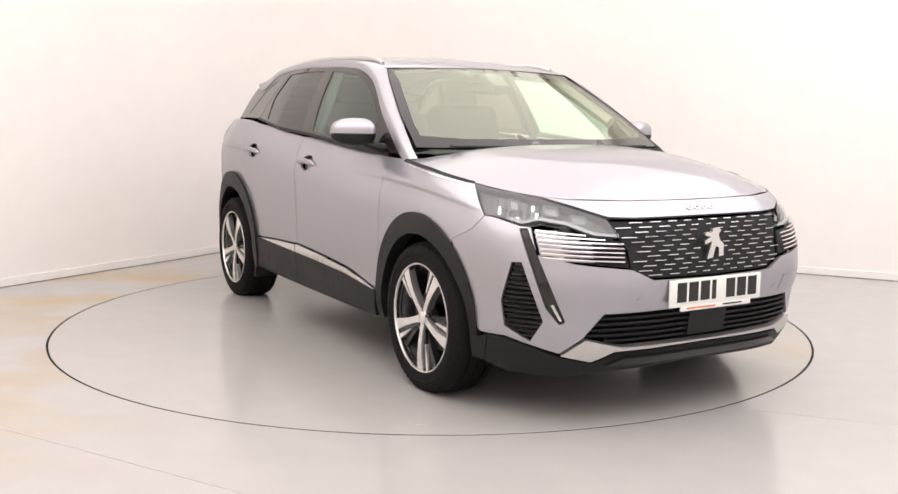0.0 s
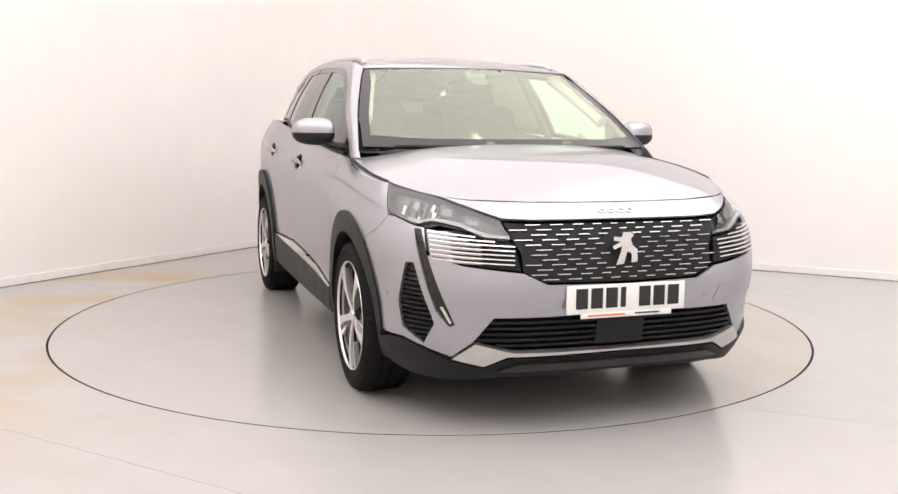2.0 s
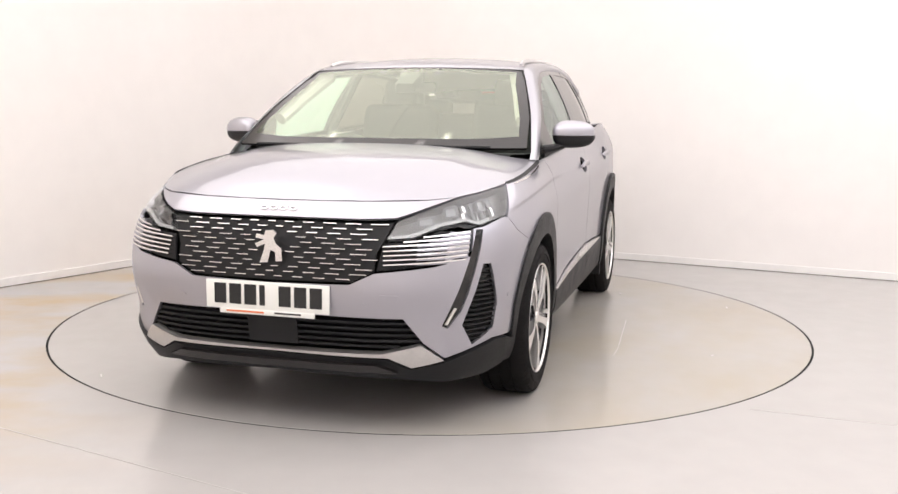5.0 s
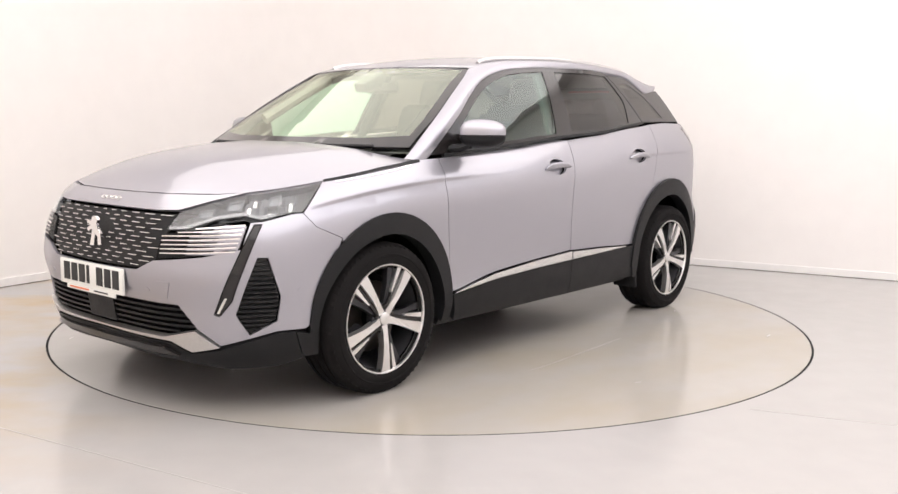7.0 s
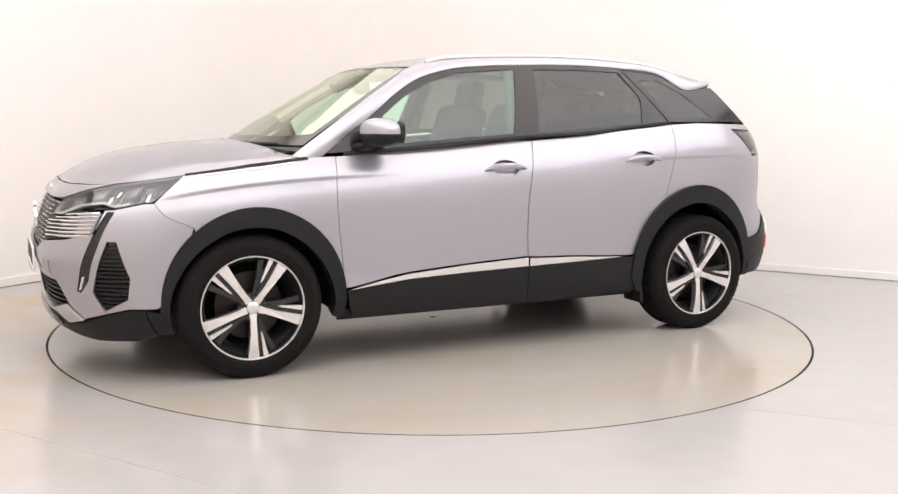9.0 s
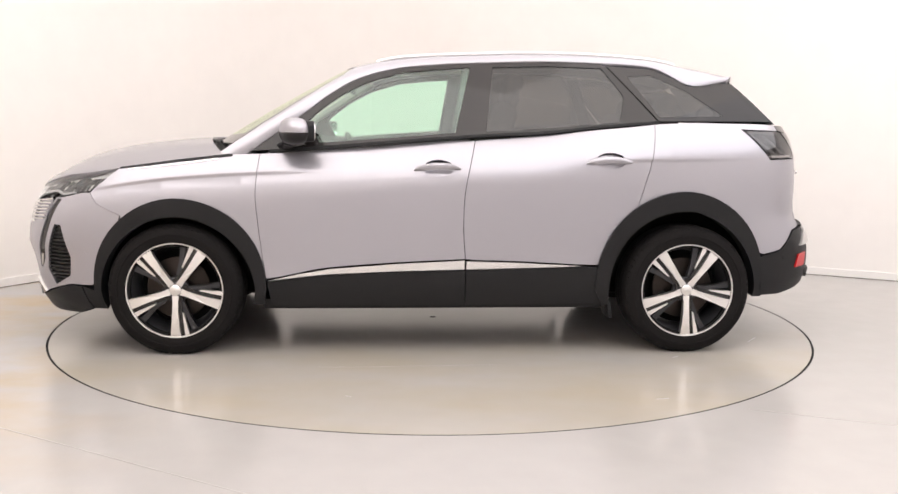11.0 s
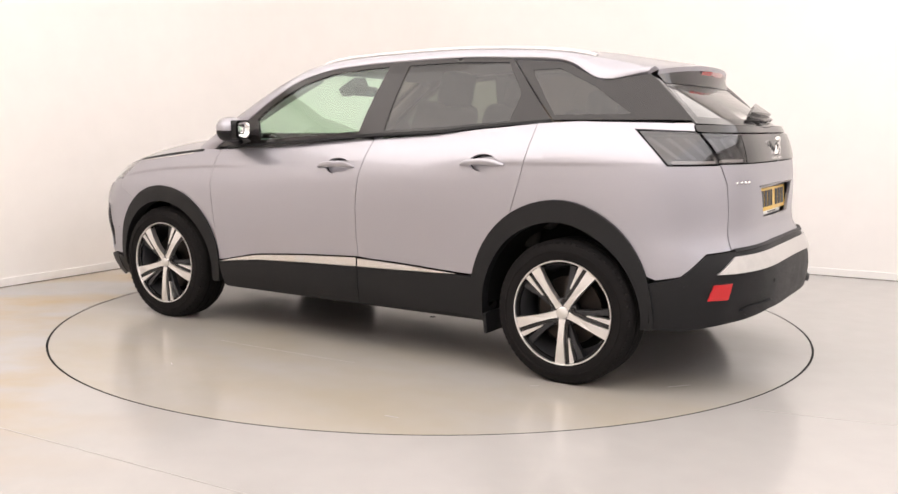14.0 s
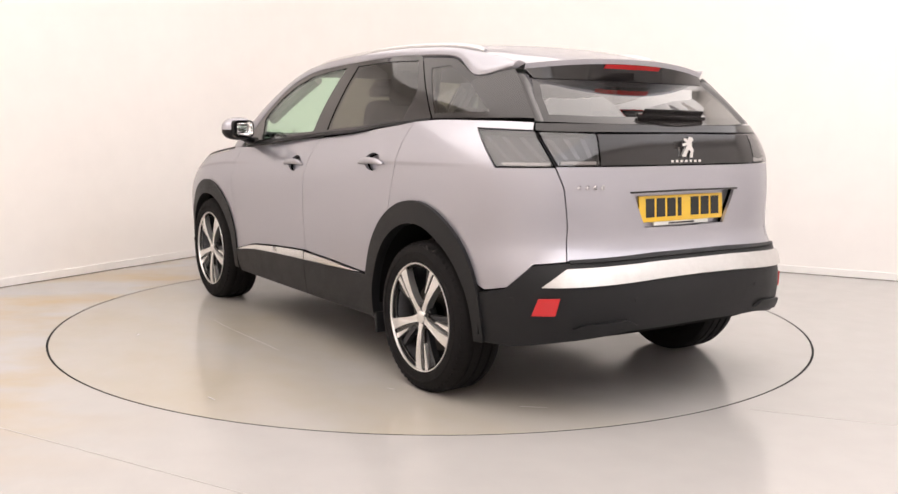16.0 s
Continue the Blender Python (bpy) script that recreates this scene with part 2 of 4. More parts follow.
def loft(rows, close=False, flip=False):
    """A bmesh of quads between rows of points."""
    bm = bmesh.new()
    vs = [[bm.verts.new(p) for p in row] for row in rows]
    for a, b in zip(vs, vs[1:]):
        n = len(a)
        for i in range(n if close else n - 1):
            q = (a[i], a[(i + 1) % n], b[(i + 1) % n], b[i])
            bm.faces.new(q[::-1] if flip else q)
    return bm


def box(bm, size, m=None, bevel=0.0, segments=2):
    """Adds a box, with its edges rounded, to bm."""
    r = bmesh.ops.create_cube(bm, size=1)
    bmesh.ops.scale(bm, vec=size, verts=r["verts"])
    vs = r["verts"]
    if bevel:
        es = list({e for v in vs for e in v.link_edges})
        out = bmesh.ops.bevel(bm, geom=es, offset=bevel, segments=segments, affect="EDGES", profile=0.5)
        vs = list({v for f in out["faces"] for v in f.verts} | {v for v in vs if v.is_valid})
    if m is not None:
        bmesh.ops.transform(bm, matrix=m, verts=vs)
    return bm


def boxed(size, m=None, bevel=0.0, segments=2):
    return box(bmesh.new(), size, m, bevel, segments)


def lathe(profile, steps=48, axis="y"):
    """A bmesh of the (radius, along) profile spun about an axis."""
    bm = bmesh.new()
    rings = []
    for k in range(steps):
        a = 2 * math.pi * k / steps
        c, s = math.cos(a), math.sin(a)
        rings.append([bm.verts.new((r * c, d, r * s) if axis == "y" else (r * c, r * s, d)) for r, d in profile])
    for k in range(steps):
        a, b = rings[k], rings[(k + 1) % steps]
        for i in range(len(profile) - 1):
            bm.faces.new((a[i], b[i], b[i + 1], a[i + 1]))
    bmesh.ops.remove_doubles(bm, verts=bm.verts, dist=1e-5)
    bmesh.ops.recalc_face_normals(bm, faces=bm.faces)
    return bm


def tube(path, radius, sides=8, squash=1.0):
    """A bmesh of a round bar along a path of points."""
    rows = []
    path = [Vector(p) for p in path]
    for i, p in enumerate(path):
        d = (path[min(i + 1, len(path) - 1)] - path[max(i - 1, 0)]).normalized()
        a = d.cross(Vector((0, 0, 1)))
        a = a.normalized() if a.length > 1e-4 else Vector((1, 0, 0))
        b = a.cross(d)
        rows.append([p + a * radius * math.cos(2 * math.pi * k / sides) + b * radius * squash * math.sin(2 * math.pi * k / sides) for k in range(sides)])
    bm = loft(rows, True)
    bm.verts.ensure_lookup_table()
    bm.faces.new([bm.verts[k] for k in range(sides)])
    bm.faces.new([bm.verts[len(bm.verts) - 1 - k] for k in range(sides)])
    bmesh.ops.recalc_face_normals(bm, faces=bm.faces)
    return bm


def prism(outline, depth, m=None):
    """A bmesh of a flat outline in x and z, extruded along y from 0 to depth."""
    bm = bmesh.new()
    a = [bm.verts.new((x, 0, z)) for x, z in outline]
    b = [bm.verts.new((x, depth, z)) for x, z in outline]
    bm.faces.new(a)
    bm.faces.new(b[::-1])
    for i in range(len(a)):
        j = (i + 1) % len(a)
        bm.faces.new((a[j], a[i], b[i], b[j]))
    bmesh.ops.recalc_face_normals(bm, faces=bm.faces)
    if m is not None:
        bmesh.ops.transform(bm, matrix=m, verts=bm.verts)
    return bm


# ---- the studio ----
CORNER, LEFT, RIGHT = Vector((-1.17, 4.11)), Vector((-0.515, -0.857)).normalized(), Vector((0.88, -0.475)).normalized()
HEIGHT, COVE = 3.3, 1.1
A0, A1 = CORNER + LEFT * COVE, CORNER + LEFT * 9.0
B0, B1 = CORNER + RIGHT * COVE, CORNER + RIGHT * 9.5
BACK = A1 + RIGHT * 9.5


def wall(name, points, thick=0.12, height=HEIGHT, base=0.0, mat=WALL):
    """An upright slab along a line of plan points, its inner face on the line."""
    bm = bmesh.new()
    rows = []
    for i, p in enumerate(points):
        d = (points[min(i + 1, len(points) - 1)] - points[max(i - 1, 0)]).normalized()
        out = Vector((-d.y, d.x)) * thick
        rows.append([(p.x, p.y, base), (p.x, p.y, height), (p.x + out.x, p.y + out.y, height), (p.x + out.x, p.y + out.y, base)])
    bm = loft(rows, True)
    bm.verts.ensure_lookup_table()
    bm.faces.new(bm.verts[:4]), bm.faces.new(bm.verts[-4:])
    bmesh.ops.recalc_face_normals(bm, faces=bm.faces)
    return tagged(part(name, bm, mat), kind="structure")


def cove_line():
    """Quarter bend from the left wall to the right one."""
    pts = []
    for k in range(13):
        u = k / 12
        pts.append(A0 * (1 - u) ** 2 + CORNER * 2 * u * (1 - u) + B0 * u * u)
    return pts


def skirting(name, points):
    tagged(wall(name, points, -0.012, 0.062, 0.0, SKIRT), "white painted skirting board along the studio wall", "skirting")
    # dark strip painted in as the shadow line between skirting and floor
    tagged(wall(name.replace("baseboard", "shadow_gap"), points, -0.015, 0.005, 0.0, BASE_SHADE), "thin dark strip put in for the shadow gap under the skirting", "floor seal")


tagged(wall("wall_left", [A1, A0]), "plain white painted studio wall", "wall")
tagged(wall("wall_cove", cove_line()), "rounded white corner of the studio wall", "wall")
tagged(wall("wall_right", [B0, B1]), "plain white painted studio wall", "wall")
tagged(wall("wall_back_right", [B1, BACK]), "plain white painted studio wall", "wall")
tagged(wall("wall_back_left", [BACK, A1]), "plain white painted studio wall behind the camera", "wall")
skirting("baseboard_left", [A1, A0])
skirting("baseboard_cove", cove_line())
skirting("baseboard_right", [B0, B1])

RING = 2.216


def floor():
    """One sheet out to the walls, with a round opening for the turntable."""
    bm = bmesh.new()
    steps = 192
    inner, low, outer = [], [], []
    for k in range(steps):
        a = 2 * math.pi * k / steps
        c, s = math.cos(a), math.sin(a)
        inner.append(bm.verts.new(((RING + 0.007) * c, (RING + 0.007) * s, 0)))
        low.append(bm.verts.new(((RING + 0.007) * c, (RING + 0.007) * s, -0.06)))
        outer.append(bm.verts.new((12 * c, 12 * s, 0)))
    for k in range(steps):
        j = (k + 1) % steps
        bm.faces.new((inner[k], outer[k], outer[j], inner[j]))
        bm.faces.new((low[k], inner[k], inner[j], low[j]))
    ob = part("floor", bm, FLOOR)
    tagged(ob, "grey painted studio floor with ochre stains", "floor", kind="structure")
    pit = lathe([(0.001, -0.058), (RING + 0.04, -0.058)], 96, "z")
    # near-black ring just under floor level paints the shade of the turntable gap
    rim = loft([[(r * math.cos(math.pi * k / 96), r * math.sin(math.pi * k / 96), -0.0012) for k in range(192)] for r in (RING - 0.0045, RING + 0.0065)], True, True)
    tagged(part("gap_ring", rim, DARK), "near-black ring put in for the shaded gap round the turntable", "floor seal", kind="structure")
    tagged(part("floor_pit", pit, DARK), "dark pit under the turntable", "floor", kind="structure")
    for name, a, b in (("floor_joint_1", (-2.6, -1.62), (-0.3, -2.98)), ("floor_joint_2", (1.36, -1.86), (2.6, -2.35))):
        a, b = Vector(a), Vector(b)
        d = (b - a)
        turn = math.degrees(math.atan2(d.y, d.x))
        mid = (a + b) / 2
        bm = boxed((d.length, 0.004, 0.003), pose(mid.x, mid.y, -0.0007, 0, 0, turn))
        tagged(part(name, bm, JOINT), "fine joint in the painted floor", "floor joint", kind="structure")


floor()
turntable = tagged(new("turntable"), "grey painted round vehicle turntable set flush in the floor", "turntable")
rings = [[(r * math.cos(math.pi * k / 96), r * math.sin(math.pi * k / 96), z) for k in range(192)] for r, z in ((0.02, 0), (1.1, 0), (RING - 0.006, 0), (RING - 0.005, -0.001), (RING - 0.005, -0.05))]
part("disc", loft(rings, True, flip=True), DISC, turntable)
for (ax, ay), (bx, by) in (((-.29, 1.165), (.44, 1.195)), ((.44, 1.195), (.62, 1.19))):
    d = Vector((bx - ax, by - ay))
    part("scuff", boxed((d.length, 0.0022, 0.0008), pose((ax + bx) / 2, (ay + by) / 2, 0.0002, 0, 0, math.degrees(math.atan2(d.y, d.x)))), JOINT, turntable, "fine scratch in the paint")
for a, r, l in ((-31, 2.10, 0.05), (160, 1.9, 0.12), (118, 2.0, 0.06), (75, 1.75, 0.03), (140, 1.6, 0.04)):
    part("scuff", boxed((l, 0.006, 0.0012), pose(r * math.cos(radians(a)), r * math.sin(radians(a)), 0.0006, 0, 0, a + 70)), JOINT, turntable, "dark scuff in the paint")


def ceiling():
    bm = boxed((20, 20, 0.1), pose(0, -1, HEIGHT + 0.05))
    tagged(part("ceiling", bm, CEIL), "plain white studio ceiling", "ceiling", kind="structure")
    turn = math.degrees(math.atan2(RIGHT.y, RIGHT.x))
    # unseen panels added to light the room, dimmer over the turntable, cooler at right
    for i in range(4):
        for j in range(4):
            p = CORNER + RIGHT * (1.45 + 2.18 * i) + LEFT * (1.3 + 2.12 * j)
            lamp = tagged(new("unseen_ceiling_light"), "unseen square luminous ceiling panel added to light the studio", "ceiling light", "studio ceiling lights")
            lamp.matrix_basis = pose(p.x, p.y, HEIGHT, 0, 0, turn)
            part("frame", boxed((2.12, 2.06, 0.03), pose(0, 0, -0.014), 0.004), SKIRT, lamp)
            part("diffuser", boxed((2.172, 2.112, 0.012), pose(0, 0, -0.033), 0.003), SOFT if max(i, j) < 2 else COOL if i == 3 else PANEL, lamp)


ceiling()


# ---- the car: x ahead, y to its left, z up, from the ground midway between the axles ----
NOSE = [(.15, 2.10), (.25, 2.15), (.33, 2.185), (.45, 2.205), (.56, 2.235), (.65, 2.225), (.74, 2.20), (.82, 2.165), (.87, 2.13), (.90, 2.09), (.95, 2.02)]
TAIL = [(.15, 2.08), (.28, 2.12), (.40, 2.165), (.55, 2.165), (.64, 2.125), (.72, 2.08), (.9, 2.075), (1.03, 2.065), (1.12, 2.045), (1.18, 2.02), (1.25, 1.98)]
FLANK = [(.15, .79), (.20, .82), (.25, .855), (.30, .872), (.40, .882), (.47, .883), (.60, .889), (.75, .895), (.88, .897), (1.0, .895), (1.3, .89)]
BELT = [(-2.49, 1.21), (-1.75, 1.222), (-1.19, 1.217), (-.87, 1.188), (-.58, 1.156), (-.1, 1.127), (.63, 1.066), (1.0, 1.042), (1.41, 1.0), (1.64, .965), (1.8, .925), (2.0, .905), (2.49, .90)]
FOLD = [(-1.75, 1.032), (-.9, 1.012), (-.6, .998), (-.2, .972), (.3, .955), (.91, .937), (1.32, .911), (1.56, .878), (1.7, .845)]
FOLD_DEPTH = [(-1.72, .0), (-1.4, -.0028), (-.9, -.0030), (-.5, .0), (.3, .0), (.6, -.001), (.9, -.005), (1.3, -.0065), (1.6, -.0055), (1.72, .0)]
MID = 1 + 0.95 * math.pi / 2
REAR_CREASES = [[(x / 50, ramp(x / 50, FOLD) + d) for x in range(-86, -22)] for d in (-.012, -.006, 0, .006, .012)]
CREASES = [[(x / 50, ramp(x / 50, FOLD) + d) for x in range(15, 86)] for d in (-.012, -.006, 0, .006, .012)]


def skin(s, z):
    """Lower body: s runs along the left flank from the tail (-MID) to the nose (MID), and on to the other side; z is the height."""
    q = abs(s)
    side = 1
    if q > MID:
        q, side = 2 * MID - q, -1
    dz = z - ramp(math.copysign(q, s), BELT)
    w = ramp(z, FLANK) + (ramp(q, [(.9, 0), (1.45, .02), (2.5, .02)]) if s > 0 else 0) - (0.10 * ((dz + 0.25) / 0.25) ** 2 if dz > -0.25 else 0)
    fold = max(-1.0, min(1.0, (z - ramp(math.copysign(q, s), FOLD)) / 0.012))
    w -= ramp(math.copysign(q, s), FOLD_DEPTH) * (fold * 1.5 - fold ** 3 * 0.5)
    if q <= 1:
        return (math.copysign(q, s), side * w, z)
    a = (q - 1) / 0.95
    length, p = (ramp(z, NOSE) - 1, 3.6) if s > 0 else (ramp(z, TAIL) - 1, 3.95)
    r = ((abs(math.sin(a)) / length) ** p + (abs(math.cos(a)) / w) ** p) ** (-1 / p)
    return (math.copysign(1 + r * math.sin(a), s), side * r * math.cos(a), z)


def along(x, z):
    """s at which the flank is at x."""
    if abs(x) <= 1:
        return x
    lo, hi = 1.0, MID
    for _ in range(24):
        m = (lo + hi) / 2
        lo, hi = (m, hi) if abs(skin(math.copysign(m, x), z)[0]) < abs(x) else (lo, m)
    return math.copysign(lo, x)


def cabin_y(x, z):
    """Half width of the glasshouse."""
    s = z - 1.12
    y = .815 - .30 * s - (.45 * s * s if s > 0 else 0)
    if x < -.7:
        y *= 1 - .11 * ((-.7 - x) / .85) ** 1.2
    if x > .2:
        y *= 1 - .06 * ((x - .2) / .85) ** 1.5
    return y


def cabin(x, z):
    return (x, cabin_y(x, z), z)


def screen_x(y, z):
    d = z - 1.075
    return 1.235 - 1.55 * d - .45 * d * d - .16 * (y / .75) ** 2


def screen(y, z):
    return (screen_x(y, z), y, z)


def backlight(y, z):
    return (-1.985 + (z - 1.225) * 1.62 + (.05 + .55 * (1.42 - z)) * (y / .65) ** 2, y, z)


CREST = [(1.0, 1.105), (1.2, 1.10), (1.4, 1.088), (1.6, 1.071), (1.8, 1.042), (1.95, .993), (2.03, .946), (2.09, .90), (2.15, .86)]


FRONT_EDGE = [(MID, .899), (2.35, .900), (2.2, .902), (2.0, .907), (1.90, .914), (1.80, .928), (1.70, .945), (1.632, .958), (1.5, .980), (1.352, 1.0), (1.2, 1.02), (1.074, 1.034)]
BRIM = sorted(skin(s, z) for s, z in FRONT_EDGE)


def bonnet(x, y):
    """The bonnet falls from its crest to the brim over the wings, lamps and nose."""
    wide = max(0.02, float(np.interp(x, [p[0] for p in BRIM], [p[1] for p in BRIM])))
    low = float(np.interp(x, [p[0] for p in BRIM], [p[2] for p in BRIM]))
    ridge = 0.010 / (1 + math.exp((abs(y) - 0.60 + 0.16 * (x - 1.2)) / 0.022)) * max(0.0, min(1.0, (1.9 - x) / 0.5))
    high = ramp(x, CREST)
    return (x, y, high - (high - low) * min(1.15, abs(y) / wide) ** 2.4 + ridge * max(0.0, 1 - (y / wide) ** 6) - 0.002)


def whole(half):
    """A loop over both sides from its left half, which runs from centre line to centre line of the nose or tail."""
    c = math.copysign(MID, half[0][0])
    return list(half) + [(2 * c - s, z) for s, z in half[::-1] if abs(abs(s) - MID) > 1e-6]


def twin(name, fn, loop, mat, parents, label="", holes=(), **how):
    """The same part on the left and on the right."""
    return [part(name, panel(fn, loop, holes, mirror=m, **how), mat, p, label) for m, p in zip((False, True), parents)]


def arch(cx, table, z0, z1):
    """Outline of a wheel arch from its rear foot over the top to its front foot, by the radius at angles."""
    pts = []
    for k in range(31):
        a = 180 - 6 * k
        r = ramp(a, table)
        x, z = cx + r * math.cos(radians(a)), 0.337 + r * math.sin(radians(a))
        pts.append((along(x, max(z, 0.25)), z))
    first, last = pts[0], pts[-1]
    return [(first[0] + 0.012, z0)] + pts + [(last[0] + 0.0, z1)]


car = tagged(new("car"), "silver-grey five-door crossover car with black lower cladding on the turntable", "car")
AXLE = 1.3375
BOTH = (car, car)

OUT_F = [(0, .415), (5, .415), (45, .445), (90, .475), (135, .478), (180, .465)]
IN_F = [(0, .372), (45, .366), (90, .378), (135, .385), (180, .405)]
OUT_R = [(0, .498), (14, .500), (56, .526), (90, .525), (114, .495), (160, .430), (180, .422)]
IN_R = [(0, .42), (24, .423), (54, .428), (90, .418), (116, .388), (150, .368), (180, .366)]
front_out, front_in = arch(AXLE, OUT_F, .30, .30), arch(AXLE, IN_F, .235, .235)
rear_out, rear_in = arch(-AXLE, OUT_R, .30, .30), arch(-AXLE, IN_R, .297, .235)

# near-black shell closes the gaps between the panels and paints in their shade
twin("gap_shade_shell", skin, [(-MID, .30), (-1.75, .30)] + [(-1.72, .33), (-1.74, .55), (-1.55, .80), (-1.34, .85), (-1.1, .80), (-.90, .55), (-.88, .27), (.86, .27), (.88, .55), (1.05, .76), (1.33, .81), (1.52, .77), (1.70, .55), (1.74, .27), (MID, .30), (MID, .86), (1.9, .89), (1.6, .93), (1.0, 1.0), (-.1, 1.08), (-1.2, 1.18), (-MID, 1.18)],
     DARK, BOTH, "near-black shell added behind the panels to darken their gaps", res=0.09, lift=-0.075, lip=0.01)

# wheel arches
twin("front_wheel_arch", skin, [(front_out[0][0], .262)] + front_out[1:-1] + [(1.735, .352), (1.715, .235), (front_in[-1][0], .235)] + front_in[::-1][1:-1] + [(front_in[0][0], .262)], CLAD, BOTH, "matt black plastic wheel arch trim", res=.035, lift=.010, lip=.07)
twin("rear_wheel_arch", skin, [(rear_out[1][0], .299)] + rear_out[1:-1] + [(-.885, .262), (-.915, .262)] + rear_in[::-1][1:-1] + [(rear_in[1][0], .299)], CLAD, BOTH, "matt black plastic wheel arch trim", res=.035, lift=.020, lip=.07)
under_f = arch(AXLE, [(a, r - .022) for a, r in OUT_F], .30, .30)[1:-1]
under_r = arch(-AXLE, [(a, r - .022) for a, r in OUT_R], .30, .30)[1:-1]

# flanks
door_front = curve([(.905, 1.037), (.92, .9), (.921, .78), (.897, .55), (.876, .395)], .04)
hood_edge = [(1.02, 1.033), (1.074, 1.031), (1.2, 1.017), (1.352, .998), (1.5, .978), (1.632, .957)]
front_over = under_f
top_half = [p for p in front_over if p[0] <= 1.565]
twin("front_wing", skin, hood_edge + [(1.668, .895), (1.705, .832), (1.66, .775), (1.565, .722)] + [p for p in top_half[::-1] if p[1] > .42] + door_front[::-1], PAINT, BOTH, "silver-grey painted front wing", res=.030, seams=CREASES, gap=.001)

door_mid = curve([(-.155, .50), (-.144, .66), (-.152, .86), (-.205, 1.115)], .04)
sill_f = curve([(.876, .39), (.70, .428), (.55, .455), (.2, .482), (-.155, .50)], .05)
sill_r = curve([(-.155, .496), (-.45, .488), (-.749, .472), (-.885, .470)], .05)
def oval(s, z, a, b):
    return [(s + a * math.cos(k * math.pi / 9), z + b * math.sin(k * math.pi / 9)) for k in range(18)]


GRIP_F, GRIP_R = (-0.012, .972), (-.905, 1.016)
front_doors = twin("front_door", skin, door_front + sill_f[1:] + door_mid[1:] + [(-.1, 1.116), (.3, 1.085), (.63, 1.056)], PAINT, BOTH, "silver-grey painted front door", [oval(*GRIP_F, .078, .041)], res=.032, seams=CREASES)
rear_line = curve([(-1.060, .765), (-1.066, .80), (-1.112, .95), (-1.178, 1.207)], .04)
rear_over = under_r
rear_doors = twin("rear_door", skin, door_mid[::-1] + sill_r[1:] + [p for p in rear_over[::-1] if p[1] > .47 and p[0] > -1.058] + rear_line + [(-.87, 1.178), (-.58, 1.146)], PAINT, BOTH, "silver-grey painted rear door", [oval(*GRIP_R, .078, .041)], res=.032, seams=[[p for p in l if p[0] < -1.0] for l in REAR_CREASES])
quarter = rear_line[::-1] + [p for p in rear_over[::-1] if p[0] < -1.062 and p[1] > .52] + [(-1.70, .524), (-1.779, .545), (-1.866, .645), (-1.968, .658), (-1.972, .80), (-1.958, .946), (-1.928, 1.03), (-1.728, 1.026), (-1.636, 1.186), (-1.855, 1.178), (-1.86, 1.21), (-1.74, 1.215), (-1.4, 1.218)]
twin("rear_quarter", skin, quarter, PAINT, BOTH, "silver-grey painted rear quarter panel", seams=REAR_CREASES, res=.035, gap=.001)

# sill cladding and bright strips, on the doors
twin("sill_cladding", skin, [(.872, .383), (.70, .405), (.55, .420), (.2, .436), (-.155, .445), (-.155, .256), (.845, .252)], CLAD, front_doors, "matt black plastic sill cladding", lift=.012, lip=.03)
twin("sill_cladding", skin, [(-.155, .445), (-.6, .458), (-.90, .463), (-.90, .266), (-.155, .256)], CLAD, rear_doors, "matt black plastic sill cladding", lift=.012, lip=.03)
twin("bright_strip", skin, [(.862, .389), (.70, .426), (.55, .452), (.2, .480), (-.152, .498), (-.152, .447), (.2, .437), (.55, .422), (.70, .406)], CHROME, front_doors, "bright chrome sill strip", lift=.016, lip=.02)
twin("bright_strip", skin, [(-.158, .494), (-.45, .486), (-.77, .467), (-.6, .459), (-.158, .447)], CHROME, rear_doors, "bright chrome sill strip", lift=.016, lip=.02)
twin("sill", skin, [(.90, .275), (.90, .205), (-.90, .21), (-.90, .28)], CLAD, BOTH, "black underside sill", lift=-.03, lip=.12)

# nose
bumper_half = [(MID, .592), (2.242, .598), (2.172, .642), (2.0, .667), (1.888, .698), (1.868, .80), (1.832, .803), (1.738, .831), (1.705, .832), (1.66, .775), (1.565, .722)] + \
    [p for p in front_over if p[0] > 1.565 and p[1] > .37] + [(1.70, .356), (1.79, .357), (1.87, .332), (1.962, .30), (2.03, .368), (2.09, .466), (MID, .472)]
fog = [(1.812, .662), (1.842, .664), (1.91, .43), (1.872, .346), (1.79, .40), (1.777, .5)]
drl = [(1.832, .794), (1.857, .794), (1.975, .432), (1.958, .424), (1.918, .485)]
flip_side = lambda loop: [(2 * MID - s, z) for s, z in loop[::-1]]
front_bumper = part("front_bumper", panel(skin, whole(bumper_half), [fog, flip_side(fog), drl, flip_side(drl)], res=.04, gap=.001), PAINT, car, "silver-grey painted front bumper")
nose_panel = part("nose_panel", panel(skin, whole([(MID, .897), (2.2, .900), (2.0, .905), (1.90, .913), (2.0, .882), (2.105, .843), (2.2, .838), (MID, .838)]), res=.035, gap=.001), PAINT, car, "silver-grey painted panel over the grille")
grille_half = [(MID, .834), (2.2, .834), (2.11, .838), (2.142, .765), (2.165, .72), (2.172, .648), (2.242, .604), (MID, .598)]
